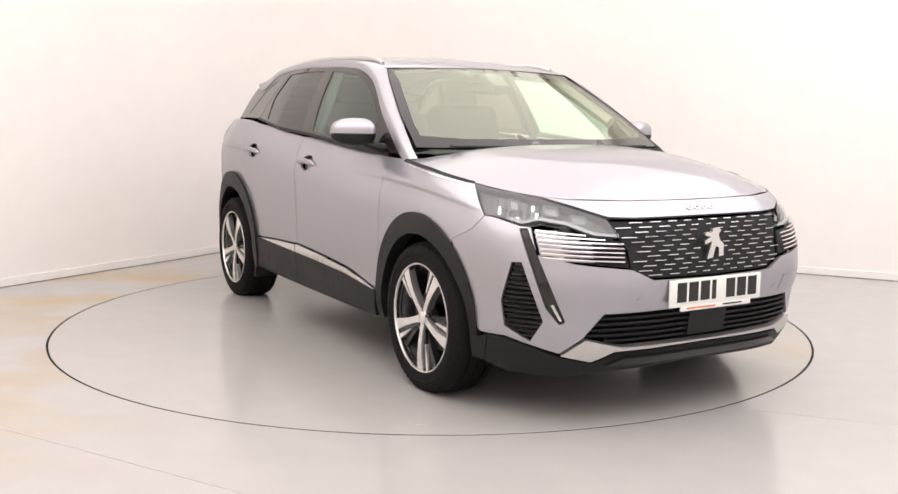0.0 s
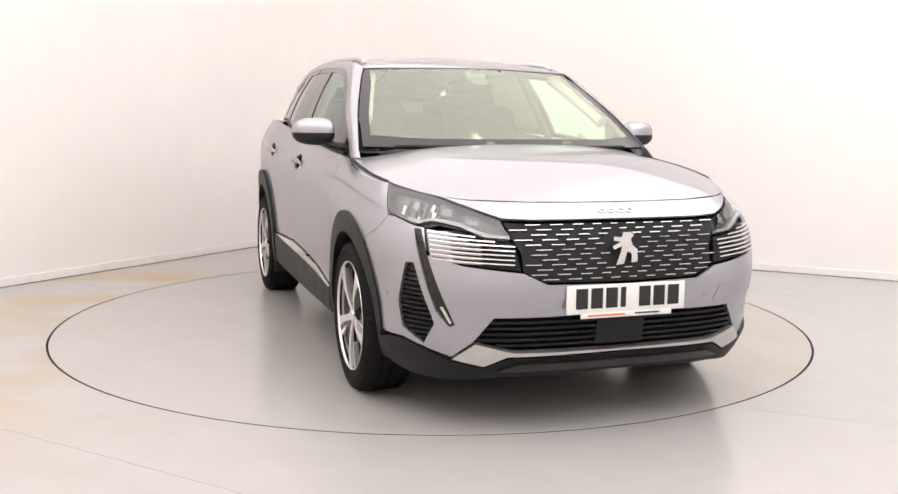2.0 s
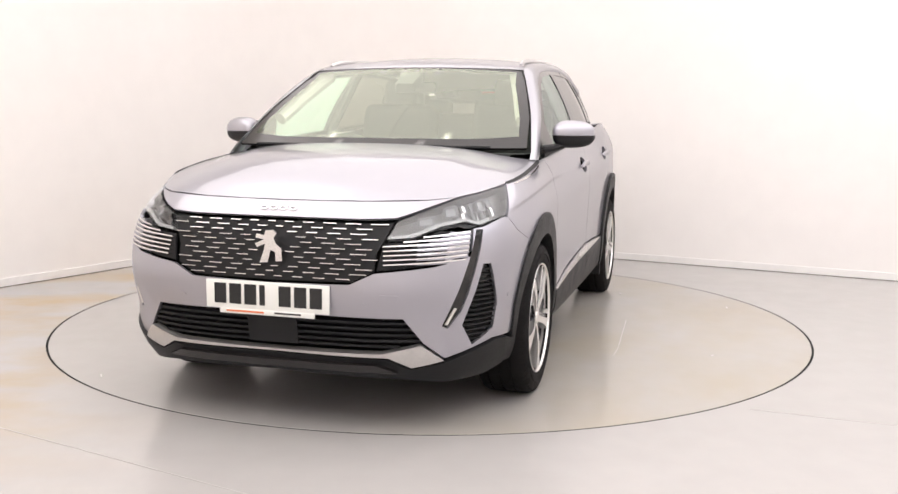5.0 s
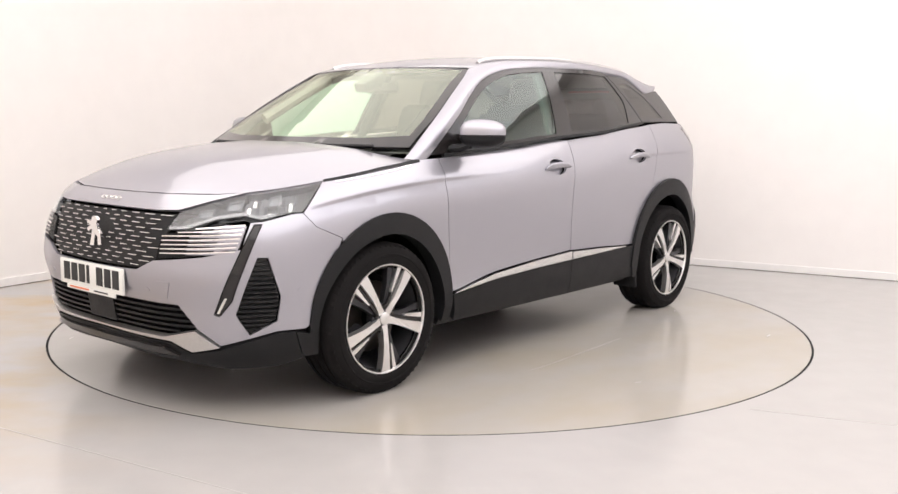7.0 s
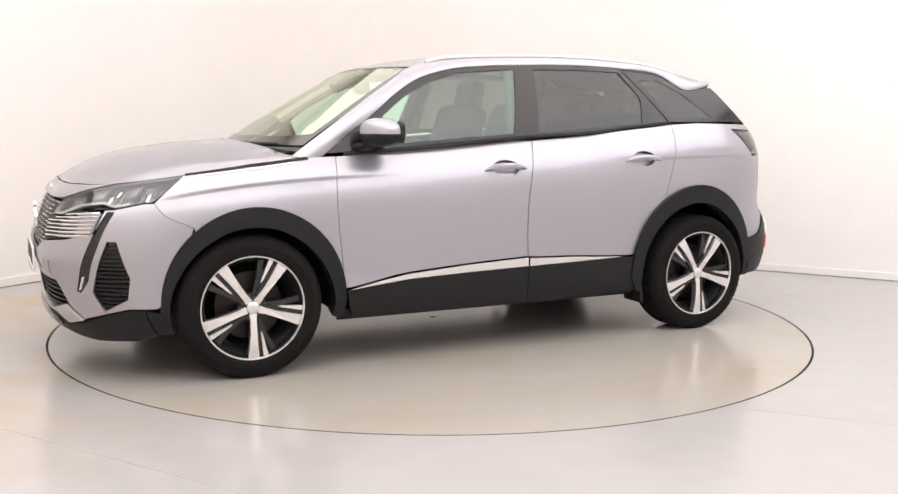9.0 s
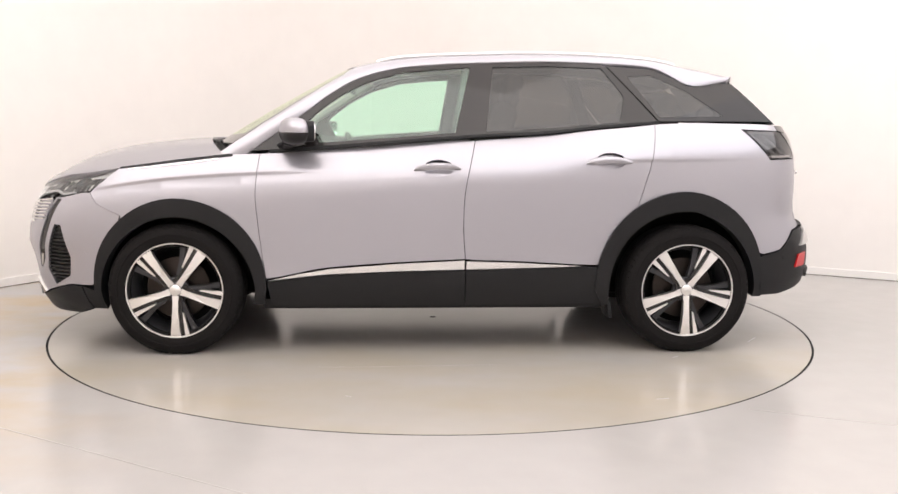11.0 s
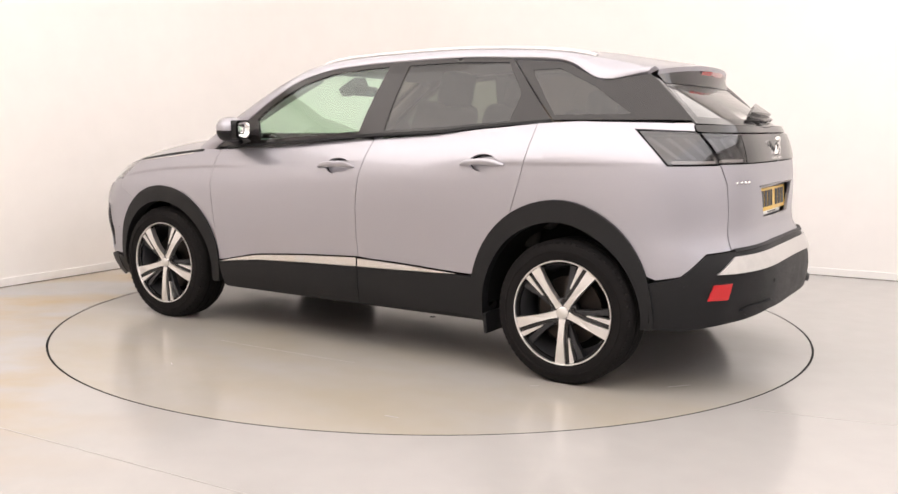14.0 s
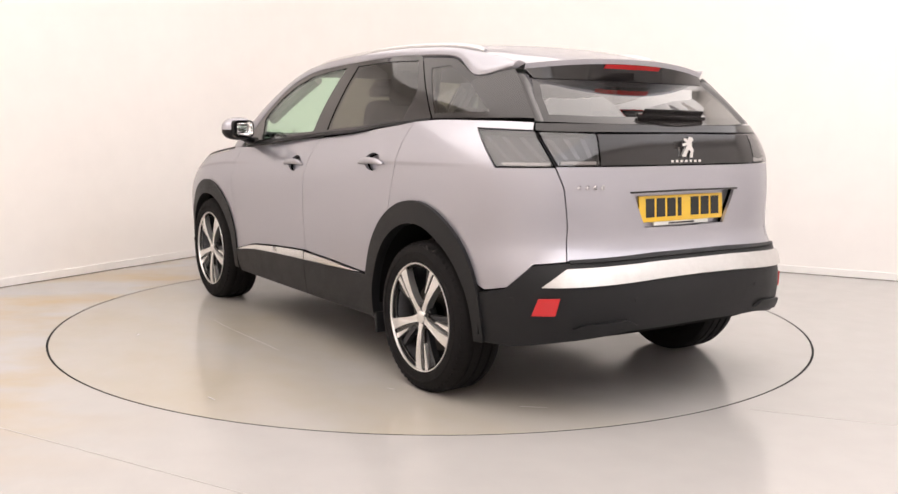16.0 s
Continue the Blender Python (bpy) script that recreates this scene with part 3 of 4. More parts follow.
grille = part("grille", panel(skin, whole(grille_half), lift=-.022, lip=.01, res=.05), CLAD, car, "black front grille")
fins = [(1.875, .79), (1.975, .803), (2.06, .764), (2.145, .757), (2.168, .65), (2.0, .672), (1.892, .702)]
fin_beds = twin("fin_bed", skin, fins, CLAD, BOTH, "black bed with bright fins beside the grille", lift=-.014, lip=.01)
for bed, m in zip(fin_beds, (False, True)):
    part("fin_field", panel(skin, [(1.879, .787), (1.945, .794), (1.968, .686), (1.895, .705)], lift=-.005, lip=.010, gap=0, mirror=m, res=.05), PAINT, bed, "silver-grey field from which the fins grow")
    for k in range(7):
        z = .790 - .0167 * k
        a, b = (1.882 + .004 * k, 2.03 + .115 * min(1, k / 2.0))
        c = a + (b - a) * .62
        drop = .016 / (b - a)
        part("fin", panel(skin, [(a, z + .002), (b, z - .014), (b, z - .0185), (a, z - .0035)], lift=.004, lip=.02, gap=0, mirror=m, res=.05), CHROME, bed, "thin chrome fin")
        part("fin_base", panel(skin, [(a - .004, z - .0035), (c, z - .0035 - drop * (c - a)), (c, z - .006 - drop * (c - a)), (a - .004, z - .011)], lift=.001, lip=.018, gap=0, mirror=m, res=.05), PAINT, bed, "silver-grey lower edge of the fin")
for row in range(12):
    z = .824 - .0188 * row
    for k in range(-7, 8):
        u = (k + (.0, .5, .25, .75)[row % 4] - .25) * .058 * (1 + abs(k) * .045)
        w = .0125 + .0029 * abs(k)
        s = MID - u
        reach = ramp(z, [(.60, .24), (.65, .32), (.76, .35), (.84, .39)])
        if abs(u) + w > reach or (abs(u) < .052 and .67 < z < .79):
            continue
        part("dash", panel(skin, [(s - w, z - .0013), (s + w, z - .0013), (s + w, z + .0013), (s - w, z + .0013)], lift=-.010, lip=.012, gap=0, res=.08), CHROME, grille)
fogs = twin("side_vent", skin, fog, GLOSS, (front_bumper, front_bumper), "ribbed black air intake", lift=-.02, lip=.01)
for m in (False, True):
    for k in range(15):
        z = .365 + .0195 * k
        a = ramp(z, [(.346, 1.862), (.40, 1.797), (.5, 1.784), (.662, 1.815)])
        b = ramp(z, [(.346, 1.882), (.43, 1.905), (.664, 1.838)])
        part("vent_rib", panel(skin, [(a, z), (b, z), (b, z + .006), (a, z + .006)], lift=-.004, lip=.02, gap=0, mirror=m), CLAD, front_bumper)
    part("daylight_lamp", panel(skin, drl, lift=-.006, lip=.02, mirror=m), GLOSS, front_bumper, "slim fang-shaped daytime lamp in gloss black")
    part("daylight_bar", panel(skin, [(1.932, .50), (1.940, .50), (1.966, .437), (1.958, .437)], lift=.0, lip=.01, gap=0, mirror=m), LINER, front_bumper, "pale light bar of the daytime lamp")
lower = [(MID, .468), (2.095, .462), (2.036, .366), (2.15, .336), (MID, .33)]
lower_grille = part("lower_grille", panel(skin, whole(lower), lift=-.03, lip=.01), DARK, car, "black slatted lower air intake")
for k in range(5):
    z = .348 + .023 * k
    e = ramp(z, [(.336, 2.15), (.366, 2.04), (.462, 2.10)])
    part("slat", panel(skin, whole([(MID, z + .009), (e, z + .009), (e, z), (MID, z)]), lift=-.006, lip=.022, gap=0), CLAD, lower_grille)
part("radar_cover", panel(skin, [(MID - .085, .345), (MID + .085, .345), (MID + .085, .46), (MID - .085, .46)], lift=.0, lip=.03), CLAD, lower_grille, "gloss black sensor cover")
part("bright_blade", panel(skin, whole([(MID, .328), (2.15, .331), (2.036, .366), (1.962, .297), (2.06, .270), (2.13, .312), (MID, .316)]), lift=.012, lip=.03, res=.03), SATIN, car, "brushed silver blade along the front bumper")
part("front_skirt", panel(skin, whole([(MID, .314), (2.13, .308), (2.06, .268), (1.962, .292), (1.87, .328), (1.79, .353), (1.735, .352), (1.715, .235), (1.80, .205), (1.95, .20), (2.1, .225), (MID, .235)]), lift=.014, lip=.08), CLAD, car, "matt black lower front apron")
part("chin", panel(skin, whole([(MID, .292), (2.16, .292), (2.10, .262), (MID, .262)]), lift=.03, lip=.05, gap=0), GLOSS, car, "gloss black chin spoiler")
part("tow_cover", panel(skin, [(2.105, .560), (2.155, .562), (2.170, .497), (2.122, .492)], lift=.003, lip=.005, gap=.0), PAINT, front_bumper, "square tow-eye cover")

# headlights
hl = [(1.636, .952), (1.70, .942), (1.884, .912), (2.0, .876), (2.10, .837), (2.138, .766), (2.06, .772), (1.973, .811), (1.89, .826), (1.835, .809), (1.738, .834), (1.708, .836), (1.670, .895)]
headlights = twin("headlight", skin, hl, GLOSS, BOTH, "slim headlight with clear lens over dark reflectors", lift=-.05, lip=.01)
lenses = twin("lens", skin, hl, LENS, headlights, "clear plastic lens", lift=-.001, lip=.045)
for ob in lenses:
    ob.visible_shadow = False
LAMP_TOP = [(1.70, .925), (1.884, .898), (2.0, .862), (2.10, .822)]
LAMP_LOW = [(1.70, .862), (1.84, .842), (1.90, .852), (2.0, .822), (2.10, .795)]
for k in range(17):
    s0 = 1.725 + .0135 * k
    top, low = ramp(s0, LAMP_TOP), ramp(s0, LAMP_LOW)
    split = low + (top - low) * (.42, .60, .50)[k % 3]
    for z0, z1, mat in ((low, split - .003, (LAMPBED, CHROME, ALLOY, LAMPBED, ALLOY)[k % 5]), (split, top, (ALLOY, LAMPBED, LAMPBED, ALLOY, CHROME, ALLOY)[k % 6])):
        twin("lamp_facet", skin, [(s0, z0), (s0 + .0105, z0 - .002), (s0 + .012, z1 - .002), (s0 + .002, z1)], mat, headlights, lift=-.040 + .006 * (k % 3), lip=.012, gap=0, res=.06)
for c, z, a, b in ((1.925, .872, .024, .019), (2.012, .838, .026, .016), (1.80, .889, .020, .020)):
    ring = [(c - a, z + b + .006), (c + a, z + b - .004), (c + a + .004, z - b - .006), (c - a + .004, z - b)]
    eye = [tuple(p) for p in inset(ring, .006)]
    twin("projector_frame", skin, ring, LAMPBED, headlights, "bright frame of the lamp projector", [eye], lift=-.016, lip=.02, gap=0, res=.05)
    twin("projector_lens", skin, eye, PROJECTOR, headlights, "grey projector lens", lift=-.022, lip=.01, gap=0, res=.05)
twin("light_guide", skin, [(2.130, .770), (2.06, .777), (1.973, .816), (1.89, .831), (1.842, .816), (1.79, .828), (1.79, .838), (1.845, .828), (1.89, .843), (1.978, .828), (2.066, .788), (2.128, .781)], GUIDE, headlights, "white light guide along the lamp's lower edge", lift=-.008, lip=.02, gap=0, res=.04)

# bonnet
half = [skin(s, z)[:2] for s, z in FRONT_EDGE]
half = [(x - .001, y) for x, y in half]
rear_edge = [(screen_x(y, 1.075) + .03, y) for y in (.74, .65, .5, .3, .1)]
left = half + rear_edge
hood = part("bonnet", panel(bonnet, left + [(x, -y) for x, y in left[::-1] if y > 1e-4], res=.045, flip=True, gap=.002), PAINT, car, "silver-grey painted bonnet with two soft ridges")
twin("wing_strip", skin, [(1.13, 1.012), (1.36, .981), (1.58, .954), (1.58, .950), (1.36, .976), (1.13, 1.006)], CHROME, BOTH, "thin bright strip along the bonnet edge", lift=.003, lip=.01, gap=0)
twin("wing_gap", skin, [(1.05, 1.037), (1.352, 1.004), (1.63, .962), (1.63, .951), (1.352, .990), (1.05, 1.022)], CLAD, BOTH, "black strip along the bonnet edge", lift=.001, lip=.01, gap=0)
cowl = [(screen_x(y, 1.085) + .05 - .06 * k, y, 1.072 + .01 * k - .03 * (y / .75) ** 2) for k in (0, 1) for y in np.linspace(-.69, .69, 21)]
part("cowl", loft([cowl[:21], cowl[21:]]), CLAD, car, "black scuttle panel under the windscreen")

# glasshouse
EDGE = [((.95, 1.050), .778, 1.075), ((.693, 1.237), .722, 1.245), ((.55, 1.345), .676, 1.345), ((.40, 1.43), .632, 1.43), ((.2, 1.486), .598, 1.488)]
dlo = [(x, cabin_y(x, z), z) for (x, z), _, _ in EDGE]
edge = [(screen_x(y, z), y, z) for _, y, z in EDGE]
for (x, z), e in (((.0, 1.508), (.22, .575, 1.528)), ((-.17, 1.519), (-.08, .567, 1.551)), ((-.56, 1.534), (-.52, .558, 1.567)), ((-.89, 1.529), (-.88, .553, 1.562)),
                  ((-1.187, 1.508), (-1.22, .55, 1.537)), ((-1.391, 1.416), (-1.48, .553, 1.492)), ((-1.605, 1.446), (-1.638, .550, 1.456))):
    dlo.append((x, cabin_y(x, z) + .002, z))
    edge.append(e)
N_RAIL = 60


def rail_point(pts, u):
    """Point at u of 0 to 1 of the smooth line through pts."""
    t = u * (len(pts) - 1)
    table = [[(k, p[i]) for k, p in enumerate(pts)] for i in range(3)]
    return Vector([ramp(t, table[i]) for i in range(3)])


for side in (1, -1):
    rows = []
    for k in range(N_RAIL + 1):
        a, b = rail_point(dlo, k / N_RAIL), rail_point(edge, k / N_RAIL)
        out = (b - a).cross(rail_point(edge, min(1, k / N_RAIL + .02)) - rail_point(edge, max(0, k / N_RAIL - .02))).normalized()
        if out.y < 0:
            out = -out
        row = []
        for j in range(-1, 8):
            v = max(j, 0) / 7
            p = a.lerp(b, v) + out * (0.018 * 4 * v * (1 - v) + .004) - (out * .02 if j < 0 else Vector())
            row.append((p.x, side * p.y, p.z))
        rows.append(row)
    rows.insert(0, [(x + .055, y + side * .004, z - .04) for x, y, z in rows[0]])
    bm = loft(rows, flip=side < 0)
    bm.verts.ensure_lookup_table()
    bm.faces.new(bm.verts[-9:])
    part("pillar_rail", bm, PAINT, car, "silver-grey painted pillar and roof side")

roof_rows = []
for k in range(41):
    u = 4 / 11 + (7 / 11) * k / 40
    e = rail_point(edge, u)
    bow = ramp(k / 40, [(0, .075), (.25, .01), (.8, -.02), (1, -.100)])
    crown = ramp(k / 40, [(0, .012), (.3, .038), (.8, .036), (1, .034)])
    roof_rows.append([(e.x + bow * (1 - v * v), e.y * v, e.z + .003 + crown * (1 - abs(v) ** 2.2)) for v in np.linspace(-1, 1, 33)])
part("roof", loft(roof_rows), PAINT, car, "silver-grey painted roof")
last = roof_rows[-1]
lip1 = [(x + .004, y, z - .022) for x, y, z in last]
lip2 = [(backlight(y * .96, 1.398)[0] - .004, y * .96, 1.398) for x, y, z in last]
part("spoiler", loft([last, lip1]), PAINT, car, "painted trailing edge of the roof spoiler")
spoiler_under = part("spoiler_underside", loft([lip1, lip2]), GLOSS, car, "gloss black underside of the roof spoiler")
part("high_brake_lamp", loft([[(x + .024 * v - .006, y, z - .005 - .029 * v) for x, y, z in lip1[11:22]] for v in (-.1, 0, .5, 1)] + [[(x + .030, y, z - .026) for x, y, z in lip1[11:22]]]), RED, spoiler_under, "red high-level brake lamp")

ws_side = [(.757, 1.088), (.722, 1.235), (.672, 1.345), (.628, 1.43), (.592, 1.484)]
ws = ws_side + [(.4, 1.496), (.2, 1.503), (0, 1.506)]
ws_loop = ws + [(-y, z) for y, z in ws[::-1][1:]] + [(-.5, 1.086), (0, 1.085), (.5, 1.086)]
ws_in = inset(ws_loop, .042)
ws_in[[0, 2 * len(ws) - 2], 1] += .012
ws_in[4:2 * len(ws) - 5, 1] += .034
windscreen = part("windscreen", panel(screen, [tuple(p) for p in ws_in], lip=.004, gap=0, flip=True), SCREEN, car, "clear laminated windscreen")
windscreen.visible_shadow = False
part("windscreen_frit", panel(screen, ws_loop, [[tuple(p) for p in ws_in]], lip=.012, gap=0, flip=True), GLOSS, car, "black band round the windscreen")
part("sensor_box", panel(screen, [(-.06, 1.49), (.06, 1.49), (.045, 1.42), (-.045, 1.42)], lift=-.012, lip=.05, gap=0, flip=True), GLOSS, car, "black sensor housing behind the windscreen")

dlo_line = [(p.x, p.z) for p in (rail_point(dlo, k / 55) for k in range(46))]
belt = [(-.87, 1.192), (-.58, 1.160), (-.1, 1.131), (.63, 1.070)]
dlo_front = [p for p in dlo_line if p[0] > -.90] + [(-.92, 1.520), (-1.19, 1.221)] + belt
win_f = [(.60, 1.098), (-.098, 1.153), (-.183, 1.495), (0, 1.482), (.18, 1.462), (.36, 1.408), (.50, 1.335), (.62, 1.245), (.655, 1.21)]
win_r = [(-.262, 1.161), (-.6, 1.185), (-.975, 1.218), (-1.005, 1.34), (-.995, 1.37), (-.895, 1.502), (-.6, 1.508), (-.310, 1.499)]
twin("window_surround", cabin, dlo_front, GLOSS, BOTH, "gloss black window surround", [win_f, win_r], lip=.02, res=.035)
for ob in twin("window", cabin, win_f, GLASS, front_doors, "clear side window", lift=-.004, lip=.003, gap=-.004):
    ob.visible_shadow = False
for ob in twin("window", cabin, win_r, TINT, rear_doors, "dark privacy-glass side window", lift=-.004, lip=.003, gap=-.004):
    ob.visible_shadow = False
d_pillar = [(-.925, 1.518), (-1.187, 1.503), (-1.391, 1.412), (-1.62, 1.438), (-1.665, 1.402), (-1.845, 1.225), (-1.75, 1.227), (-1.195, 1.222)]
q_win = [(-1.04, 1.46), (-1.17, 1.468), (-1.36, 1.385), (-1.56, 1.255), (-1.20, 1.248)]
twin("rear_pillar", cabin, d_pillar, GLOSS, BOTH, "gloss black rear pillar", [q_win], lip=.02, res=.04)
for ob in twin("quarter_window", cabin, q_win, TINT, BOTH, "dark fixed quarter window", lift=-.002, lip=.003, gap=-.003):
    ob.visible_shadow = False
rail = curve([(-1.19, 1.2235), (-.87, 1.196), (-.58, 1.164), (-.1, 1.135), (.63, 1.074), (.86, 1.056)], .05)
twin("belt_trim", cabin, rail + [(x, z - .014) for x, z in rail[::-1]], CLAD, BOTH, "black waistline trim", lift=.008, lip=.02, gap=0)

# tail
tailgate_half = [(-MID, 1.034), (-1.930, 1.034), (-1.960, .946), (-1.973, .80), (-1.970, .660), (-2.3, .672), (-MID, .672)]
recess = [(-MID, .925), (-2.222, .922), (-2.280, .780), (-MID, .776)]
tailgate = part("tailgate", panel(skin, whole(tailgate_half), [whole(recess)], gap=.001), PAINT, car, "silver-grey painted tailgate")
part("plate_recess", panel(skin, whole(recess), lift=-.035, lip=.01, gap=-.006), PAINT, tailgate, "number plate recess")
for edge_name, z in (("recess_rim", .926),):
    part(edge_name, panel(skin, whole([(-MID, .934), (-2.207, .931), (-2.207, .924), (-MID, .926)]), lift=.006, lip=.045, gap=0), GLOSS, tailgate, "black handle strip over the plate recess")
part("tail_band", panel(skin, whole([(-MID, 1.168), (-2.08, 1.165), (-2.085, 1.037), (-MID, 1.037)]), lift=.002), GLOSS, tailgate, "gloss black band between the tail lights")
part("tailgate_top", panel(skin, whole([(-MID, 1.205), (-1.862, 1.209), (-1.862, 1.177), (-1.90, 1.172), (-MID, 1.172)])), GLOSS, tailgate, "gloss black strip under the rear window")
tl_body = [(-1.644, 1.178), (-1.86, 1.173), (-1.925, 1.034), (-1.732, 1.030)]
tl_gate = [(-1.872, 1.171), (-2.076, 1.166), (-2.082, 1.037), (-1.937, 1.036)]
for loop in (tl_body, tl_gate):
    lamps = twin("tail_light", skin, loop, ALLOY, BOTH, "smoked tail light with three slanting claws", lift=-.04, lip=.01)
    for ob in twin("lens", skin, loop, SMOKE, lamps, "smoked lens", lift=.003, lip=.04):
        ob.visible_shadow = False
    (s0, za), (s1, zb), (s2, zc), (s3, zd) = loop
    for k in range(3):
        u, w = .12 + .30 * k, .10
        q = [(s0 + (s1 - s0) * u, za - .02), (s0 + (s1 - s0) * (u + w), za - .02), (s3 + (s2 - s3) * (u + w + .05), zd + .03), (s3 + (s2 - s3) * (u + .05), zd + .03)]
        twin("claw", skin, q, LAMPBED, lamps, "grey light claw", lift=-.015, lip=.02, gap=0)
    twin("bottom_bar", skin, [(s3 + (s2 - s3) * .08, zd + .022), (s3 + (s2 - s3) * .95, zd + .022), (s3 + (s2 - s3) * .95, zd + .010), (s3 + (s2 - s3) * .08, zd + .010)], LINER, lamps, "pale light bar", lift=-.012, lip=.02, gap=0)
rg = [(.535, 1.400), (.582, 1.33), (.624, 1.213), (.4, 1.207), (0, 1.205), (-.4, 1.207), (-.624, 1.213), (-.582, 1.33), (-.535, 1.400)]
rg_in = [tuple(p) for p in inset(rg, .03)]
ob = part("rear_window", panel(backlight, rg_in, lip=.004, gap=0), BACKGLASS, car, "dark tinted rear window")
ob.visible_shadow = False
part("rear_window_frit", panel(backlight, rg, [rg_in], lip=.015, gap=0), GLOSS, car, "black band round the rear window")
for side in (1, -1):
    rows = []
    for k in range(9):
        z = 1.213 + (1.415 - 1.213) * k / 8
        x = ramp(z, [(1.213, -1.852), (1.402, -1.662), (1.44, -1.61)])
        g = backlight(ramp(z, [(1.213, .622), (1.33, .580), (1.40, .533), (1.43, .525)]), z)
        a, b = Vector(cabin(x + .004, z)), Vector(g)
        rows.append([(p.x, side * p.y, p.z) for p in (a.lerp(b, v / 4) + Vector((-.010, .010, 0)) * (v / 4) * (1 - v / 4) * 4 for v in range(5))])
    part("pillar_corner", loft(rows, flip=side > 0), GLOSS, car, "gloss black corner beside the rear window")
rb_top = [(-MID, .668), (-2.3, .668), (-1.972, .653), (-1.862, .640), (-1.775, .541), (-1.66, .505)]
rear_bumper = part("rear_bumper", panel(skin, whole(rb_top + [(-1.68, .30), (-1.80, .300), (-1.95, .335), (-2.17, .372), (-MID, .375)]), lift=.008, lip=.06), CLAD, car, "matt black plastic rear bumper")
part("bright_blade", panel(skin, whole([(-MID, .640), (-2.3, .640), (-1.965, .628), (-1.890, .556), (-1.95, .556), (-2.3, .572), (-MID, .574)]), lift=.020, lip=.02), SATIN, rear_bumper, "brushed silver blade across the rear bumper")
twin("rear_reflector", skin, [(-1.882, .514), (-1.950, .520), (-1.936, .446), (-1.862, .440)], REDLIT, (rear_bumper, rear_bumper), "red rear reflector", lift=.016, lip=.02)
twin("apron_step", skin, [(-1.985, .395), (-2.02, .412), (-2.16, .424), (-2.20, .400), (-2.03, .368)], CLAD, (rear_bumper, rear_bumper), "raised step in the lower bumper edge", lift=.022, lip=.03, gap=0)
part("bumper_ledge", panel(skin, whole([(-MID, .672), (-2.3, .672), (-1.975, .660), (-1.975, .648), (-2.3, .655), (-MID, .656)]), lift=.016, lip=.03, gap=0), CLAD, rear_bumper, "black loading ledge over the blade")
part("rear_apron", panel(skin, whole([(-MID, .41), (-2.05, .39), (-1.95, .35), (-1.95, .31), (-MID, .32)]), lift=-.11, lip=.05), CLAD, rear_bumper, "matt black rear diffuser")

# door handles
for doors, (s, z) in ((front_doors, GRIP_F), (rear_doors, GRIP_R)):
    for door, m in zip(doors, (False, True)):
        cup = part("handle_cup", panel(skin, oval(s, z, .082, .045), lift=-.030, lip=.004, gap=0, mirror=m), PAINT, door, "hollow behind the door handle")
        bar = curve([(s - .115, z - .004), (s - .06, z + .004), (s + .02, z + .004), (s + .10, z - .004), (s + .125, z - .012)], .012)
        rows = []
        for k, (u, v) in enumerate(bar):
            e = abs(2 * k / (len(bar) - 1) - 1)
            h = .016 * (1 - .75 * e ** 4)
            c, n = Vector(skin(u, v)), normal(skin, u, v, False)
            out = c + n * (.018 - .012 * e ** 4)
            rows.append([((out + n * .009 * math.cos(a) + Vector((0, 0, h * math.sin(a))))) for a in [2 * math.pi * j / 10 for j in range(10)]])
        if m:
            rows = [[Vector((p.x, -p.y, p.z)) for p in row] for row in rows]
        bm = loft(rows, True)
        bm.verts.ensure_lookup_table()
        bm.faces.new(bm.verts[:10]), bm.faces.new(bm.verts[-10:])
        bmesh.ops.recalc_face_normals(bm, faces=bm.faces)
        part("door_handle", bm, PAINT, door, "silver-grey pull handle")


